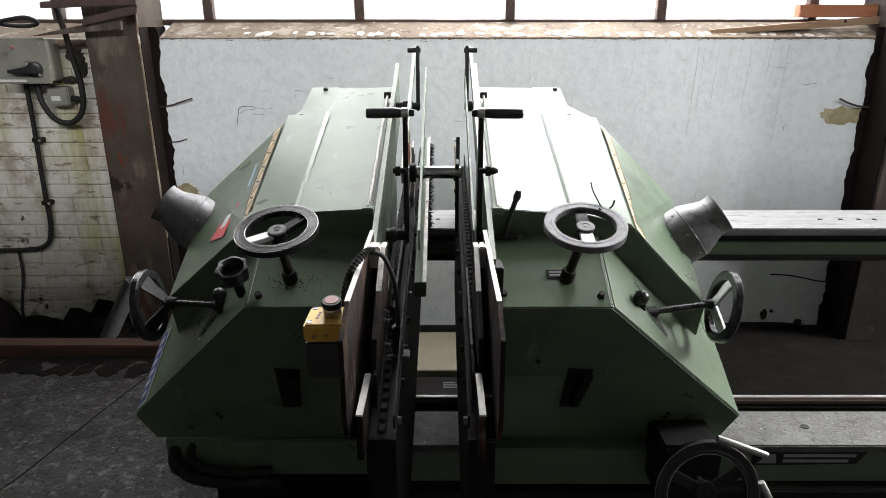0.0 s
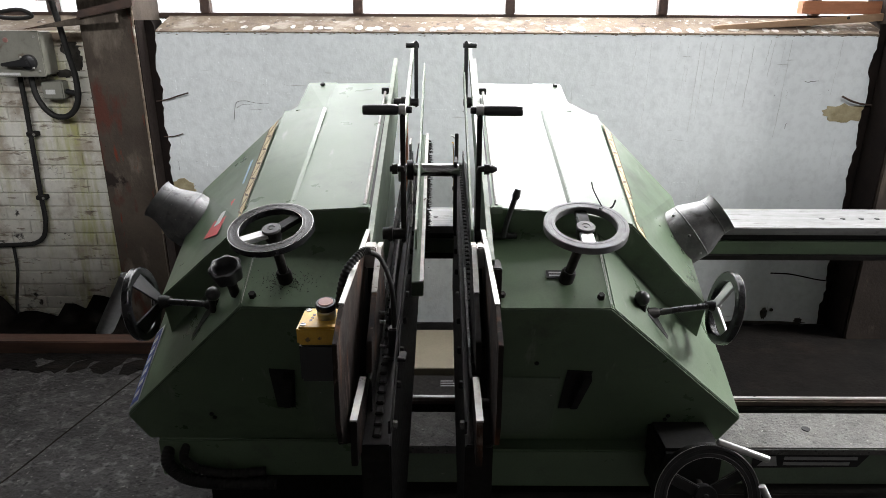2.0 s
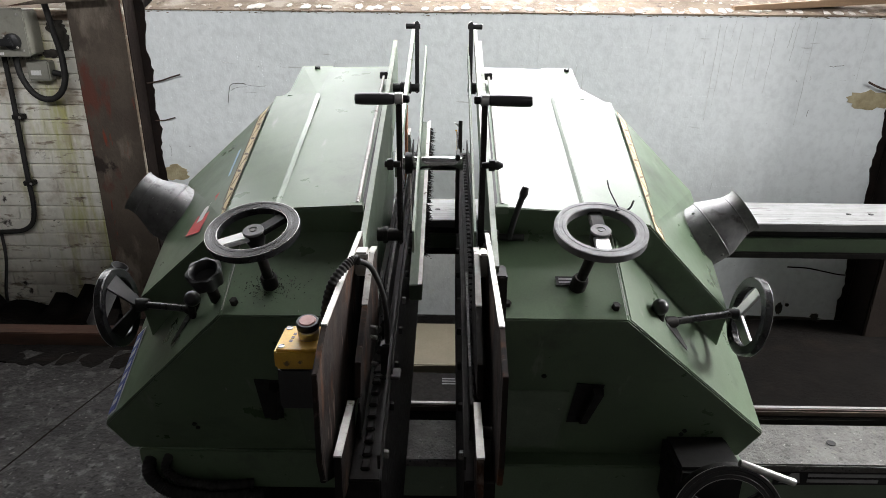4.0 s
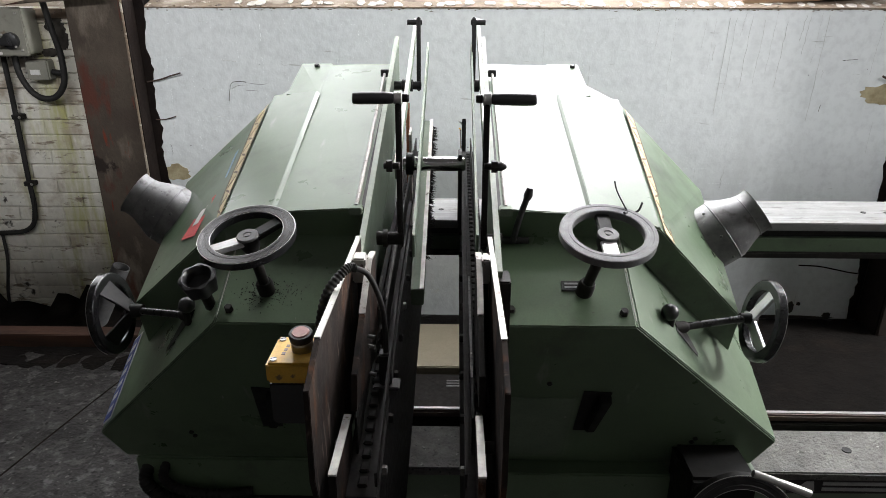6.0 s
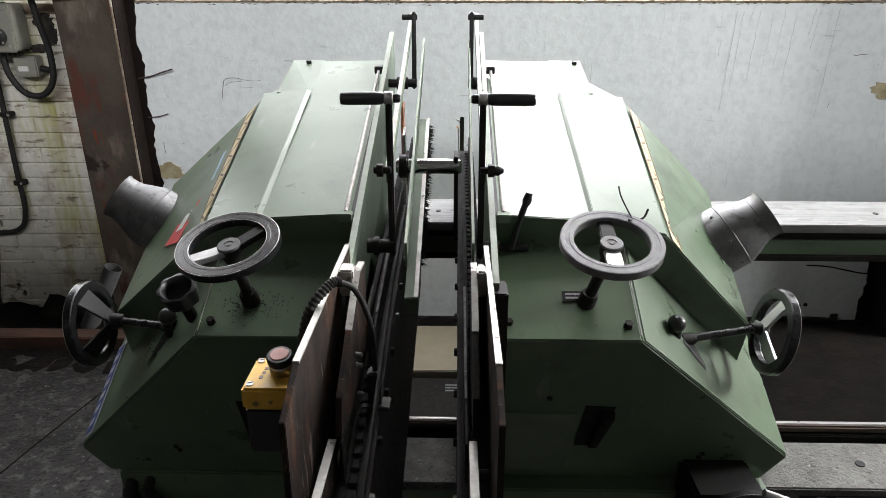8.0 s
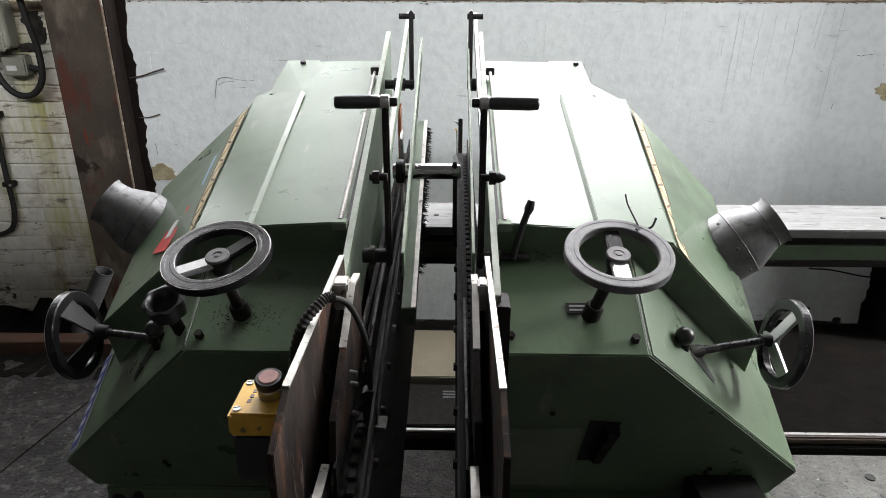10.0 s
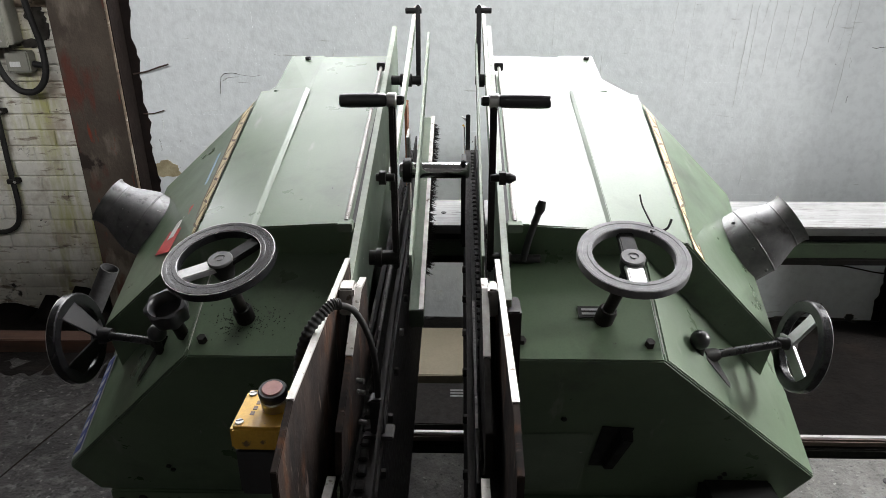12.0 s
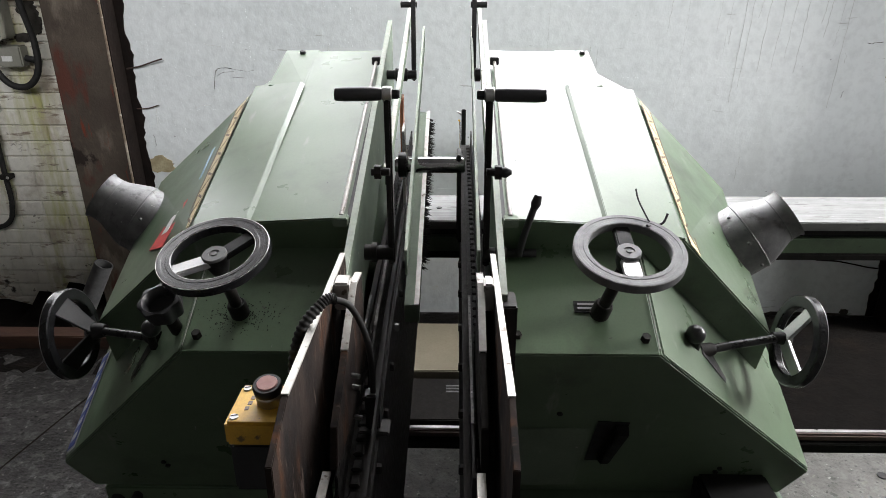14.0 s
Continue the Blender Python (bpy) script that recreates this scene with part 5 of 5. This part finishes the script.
for pts, r in (([(-0.765, 1.66, 0.47), (-0.775, 1.602, 0.43), (-0.745, 1.590, 0.39), (-0.70, 1.588, 0.368), (-0.62, 1.588, 0.358), (-0.54, 1.592, 0.356), (-0.47, 1.60, 0.35)], 0.017),
               ([(-0.715, 1.66, 0.48), (-0.725, 1.600, 0.445), (-0.70, 1.590, 0.415), (-0.65, 1.589, 0.398), (-0.58, 1.590, 0.390), (-0.50, 1.610, 0.384)], 0.012)):
    solo("machine_hose", sweep(pts, r, 12, 0.0015), RUBBER, "black ribbed hose hanging under the head", "hose", group="machine hoses", smooth=True)

# ---- marks of wear on the wall and the floor ----


def blot(cx, cz, w, h, seed):
    rnd = random.Random(seed)
    pts = []
    for i in range(26):
        t = 2 * math.pi * i / 26
        k = 1 + rnd.uniform(-0.22, 0.16)
        pts.append((cx + w * k * math.cos(t), WALL_Y - 0.0015 - 0.0004 * (seed % 7), cz + h * k * math.sin(t)))
    return slab(pts, (0, 0.007, 0))


for cx, cz, w, h, sd in ((2.03, 1.17, 0.115, 0.045, 3), (-1.345, 0.775, 0.065, 0.04, 4)):
    solo("sealant_patch", blot(cx, cz, w, h, sd), RUST_STAIN, "ochre smear of old sealant on the white wall", "stain", kind="structure")
# dark bars that stand in for cracks and their shading
for pts, r in ((((-1.425, 3.384, 1.212), (-1.36, 3.378, 1.224), (-1.31, 3.374, 1.24), (-1.255, 3.37, 1.256)), 0.0036),
               (((-1.41, 3.385, 1.035), (-1.36, 3.382, 1.038), (-1.31, 3.38, 1.052)), 0.0026),
               (((2.14, 3.37, 1.212), (2.07, 3.36, 1.222), (2.02, 3.36, 1.238), (1.98, 3.36, 1.256)), 0.005)):
    solo("raised_crack", sweep(pts, r, 7), IRON, "raised dark line standing in for a shaded wall crack", "nail", group="wall nails", smooth=True)
rnd = random.Random(12)
for k, (pts, r) in enumerate((([(-1.047, 1.125), (-1.044, 1.15), (-1.040, 1.17), (-1.034, 1.20)], 0.0013), ([(-1.036, 1.196), (-1.020, 1.212), (-0.99, 1.216), (-0.96, 1.214)], 0.0012), ([(-0.97, 1.213), (-0.93, 1.206), (-0.89, 1.202), (-0.86, 1.206)], 0.0007), ([(-1.03, 1.180), (-1.0, 1.196), (-0.95, 1.20)], 0.0007))):
    solo("paint_scar", sweep([(x, 3.3905, z) for x, z in pts], r, 6), MOULD, "dark scratched scar in the white paint", "scratch", kind="structure", smooth=True)
# hairline cracks in the old paint
for k in range(26):
    x, z = rnd.uniform(-1.36, 2.0), rnd.uniform(0.55, 1.50)
    if k < 12:
        x = rnd.uniform(-1.38, -0.75)
    along = rnd.random() < 0.55
    pts = [(x, 3.3906, z)]
    for q in range(rnd.randint(3, 7)):
        x += rnd.uniform(0.006, 0.022) if along else rnd.uniform(-0.006, 0.006)
        z += rnd.uniform(-0.005, 0.005) if along else -rnd.uniform(0.006, 0.022)
        pts.append((x, 3.3906, z))
    part("hairline_crack", sweep(pts, rnd.uniform(0.0006, 0.0011), 5), DRIP if k % 3 else MOULD, wall_core, smooth=True)
for i in range(17):
    x = (1.02, 1.16, 1.20, 1.33, 1.36, 1.42, 1.62, 1.60, 1.67, 1.70, 1.95, 0.95, 1.26, 1.29, -0.05, 1.47, 1.52)[i]
    if x < 0:
        continue
    top = 1.53 - rnd.uniform(0, 0.05)
    ln = rnd.uniform(0.08, 0.5)
    wob = [(x - 0.014 * k / 13 + rnd.uniform(-0.0022, 0.0022), 3.3903 + rnd.uniform(-0.0001, 0.0007), top - ln * k / 13) for k in range(14)]
    d = part("drip_stain", sweep(wob, rnd.uniform(0.0004, 0.0010), 5), DRIP, wall_core, smooth=True)
for i in range(22):
    x, z = rnd.uniform(-1.3, 2.05), rnd.uniform(0.1, 1.5)
    part("chip", slab([(x, 3.3895, z), (x + rnd.uniform(0.003, 0.010), 3.3895, z + rnd.uniform(-0.004, 0.004)), (x + rnd.uniform(0.001, 0.005), 3.3895, z + rnd.uniform(0.003, 0.007))], (0, 0.002, 0)), DARK, wall_core)
solo("floor_joint", sweep([(-1.68, 1.85, 0.0), (-1.60, 2.05, 0.0), (-1.545, 2.3, 0.0), (-1.49, 2.55, 0.0), (-1.43, 2.8, 0.0)], 0.004, 6), DARK, "dark joint line in the concrete floor", "floor joint", kind="structure")
sf = solo("metal_swarf", sweep([(-0.80, 1.96, 0.012), (-0.77, 1.93, 0.02), (-0.74, 1.96, 0.012), (-0.71, 1.93, 0.02), (-0.68, 1.97, 0.012), (-0.66, 1.94, 0.025), (-0.64, 1.97, 0.012)], 0.011, 8), ALU, "crumpled bright metal scrap on the floor", "scrap", smooth=True)

# ---- bricks, pieces of the painted wall ----


def brick_mesh(name, w, material, high, round_off):
    bm = box(-w / 2, w / 2, -0.006, 0.006, -high / 2, high / 2)
    if round_off > 0.0003:
        bmesh.ops.bevel(bm, geom=[e for e in bm.edges if all(v.co.y < 0 for v in e.verts)], offset=round_off, segments=1, affect="EDGES")
    return shape(name, bm, material)


def lay(x0, x1, z0, z1, material, seed, depth, joint, round_off):
    rnd = random.Random(seed)
    full, rows_n = 0.225, round((z1 - z0) / 0.075)
    high = (z1 - z0) / rows_n
    cache = {}
    for r in range(rows_n):
        z = z0 + (r + 0.5) * high
        x = x0 - (0.1125 if r % 2 else 0.0)
        while x < x1 - 0.02:
            a, b = max(x, x0), min(x + full, x1)
            w = round(b - a - joint, 3)
            if w > 0.03:
                if w not in cache:
                    cache[w] = brick_mesh("brick", w, material, high - joint, round_off)
                ob = new("brick", cache[w])
                ob.parent = wall_core
                ob.location = ((a + b) / 2, WALL_Y + 0.007 + rnd.uniform(-depth, depth), z)
                ob.rotation_euler = (rnd.uniform(-3, 3) * depth, 0, rnd.uniform(-3, 3) * depth)
            x += full


# dirty floor's shade painted as dark sheets behind the bed and along the wall
def shade_sheet(name, x0, x1, y0, y1, seed, label):
    rnd = random.Random(seed)
    nx, ny = int((x1 - x0) / 0.05), int((y1 - y0) / 0.05)
    bm = bmesh.new()
    grid = []
    for j in range(ny + 1):
        row = []
        for i in range(nx + 1):
            edge = i in (0, nx) or j in (0, ny)
            z = -0.004 if edge else 0.0005 + min(1.0, j / 6) * 0.004 + rnd.uniform(-0.004 if j < 5 else 0, 0.005)
            row.append(bm.verts.new((x0 + (x1 - x0) * i / nx + rnd.uniform(-0.02, 0.02), y0 + (y1 - y0) * j / ny + rnd.uniform(-0.02, 0.02) + (0.05 * math.sin(i * 0.31) + 0.03 * math.sin(i * 0.83 + 1) + rnd.uniform(-0.04, 0.04) if j == 0 and 0 < i < nx else 0), z)))
        grid.append(row)
    for p, q in zip(grid, grid[1:]):
        for i in range(nx):
            bm.faces.new((p[i], p[i + 1], q[i + 1], q[i]))
    solo(name, bm, SHADE_DIRT, label, "dirt", kind="stuff", smooth=True)


shade_sheet("bed_shade_sheet", -0.62, 5.6, 1.93, 3.40, 51, "dark sheet for the shade on the dirty floor behind the bed")
shade_sheet("wall_foot_shade", -4.5, -0.95, 2.80, 3.36, 52, "dark sheet for the shade and dirt along the wall foot")
for cx, cz, w, h, sd in ((1.80, 0.065, 0.018, 0.035, 61), (1.84, 0.085, 0.010, 0.010, 62), (2.0, 0.02, 0.022, 0.018, 63), (1.45, 0.03, 0.05, 0.012, 64), (1.75, 0.0, 0.30, 0.018, 65), (1.2, 0.0, 0.4, 0.02, 66)):
    solo("mould_blot", blot(cx, cz, w, h, sd), MOULD, "black damp blot on the white wall foot", "stain", kind="structure")
for cx, cz, w, h, sd in ((-1.815, 1.46, 0.045, 0.045, 71), (-1.79, 1.40, 0.03, 0.05, 72), (-1.86, 1.345, 0.04, 0.02, 73), (-1.80, 1.50, 0.03, 0.02, 74)):
    solo("mould_blot", blot(cx, cz, w, h, sd), MOULD, "black mould patch beside the switch box", "stain", kind="structure")
solo("wall_crack", sweep([(1.80, 3.3895, 0.305), (1.90, 3.3895, 0.30), (1.98, 3.3895, 0.285), (2.06, 3.3895, 0.268), (2.11, 3.3895, 0.262)], 0.004, 6), DARK, "black open crack in the white wall", "crack", kind="structure", smooth=True)
# black bank against the foot of the brick wall
rnd = random.Random(44)
top = [(-3.4 + 0.055 * k, 0.10 + 0.05 * math.sin(k * 0.5) + 0.03 * math.sin(k * 1.9) + rnd.uniform(-0.02, 0.025)) for k in range(32)]
bm = bmesh.new()
rows = [[bm.verts.new((x, y, max(0.0, z * f))) for x, z in top] for y, f in ((3.378, 1.0), (3.33, 0.62), (3.25, 0.3), (3.15, 0.1), (3.06, -1.0))]
for p, q in zip(rows, rows[1:]):
    for k in range(len(top) - 1):
        bm.faces.new((p[k], q[k], q[k + 1], p[k + 1]))
solo("black_bank", bm, SHADE_DIRT, "black uneven bank along the wall foot", "dirt", kind="stuff", smooth=True)
lay(-2.75, -1.69, 0.0, 1.545, WALL_DIRTY, 5, 0.0015, 0.0015, 0.0055)
# crumbled edge under the sill, shavings below the machine
rnd = random.Random(17)
bm = bmesh.new()
for i in range(330):
    x = -1.38 + 3.5 * rnd.random()
    w, hgt = rnd.uniform(0.002, 0.011), rnd.uniform(0.0007, 0.0026)
    z = SILL_Z - 0.003 + rnd.gauss(0, 0.0045)
    q = [bm.verts.new((x - w, WALL_Y - 0.0035, z)), bm.verts.new((x + w * 0.2, WALL_Y - 0.006, z + hgt)), bm.verts.new((x + w, WALL_Y - 0.0035, z - hgt * 0.3)), bm.verts.new((x, WALL_Y - 0.0035, z - hgt))]
    bm.faces.new(q)
    bm.faces.new([bm.verts.new(v.co + V((0, 0.002, 0))) for v in reversed(q)])
solo("crumbled_edge", bm, BARE, "crumbled brown render along the sill edge", "debris", kind="stuff")
for k in range(4):
    x, y = -0.60 + 0.055 * k, 1.50 + 0.012 * (k % 2)
    a0 = k * 1.3
    sv = [(x + 0.020 * math.cos(a0 + j * 0.55), y + 0.014 * math.sin(a0 + j * 0.55), 0.006 + 0.003 * j) for j in range(9)]
    solo("wood_shaving", sweep(sv, 0.0045, 6), TIMBER, "curled pale wood shaving on the dark floor", "shaving", group="wood shavings", smooth=True)
lay(-1.432, 2.148, 0.0, 1.545, WALL_PAINT, 6, 0.0003, 0.0, 0.0002)
lay(2.42, 2.9, 0.0, 1.545, WALL_PAINT, 8, 0.0001, 0.0, 0.0005)
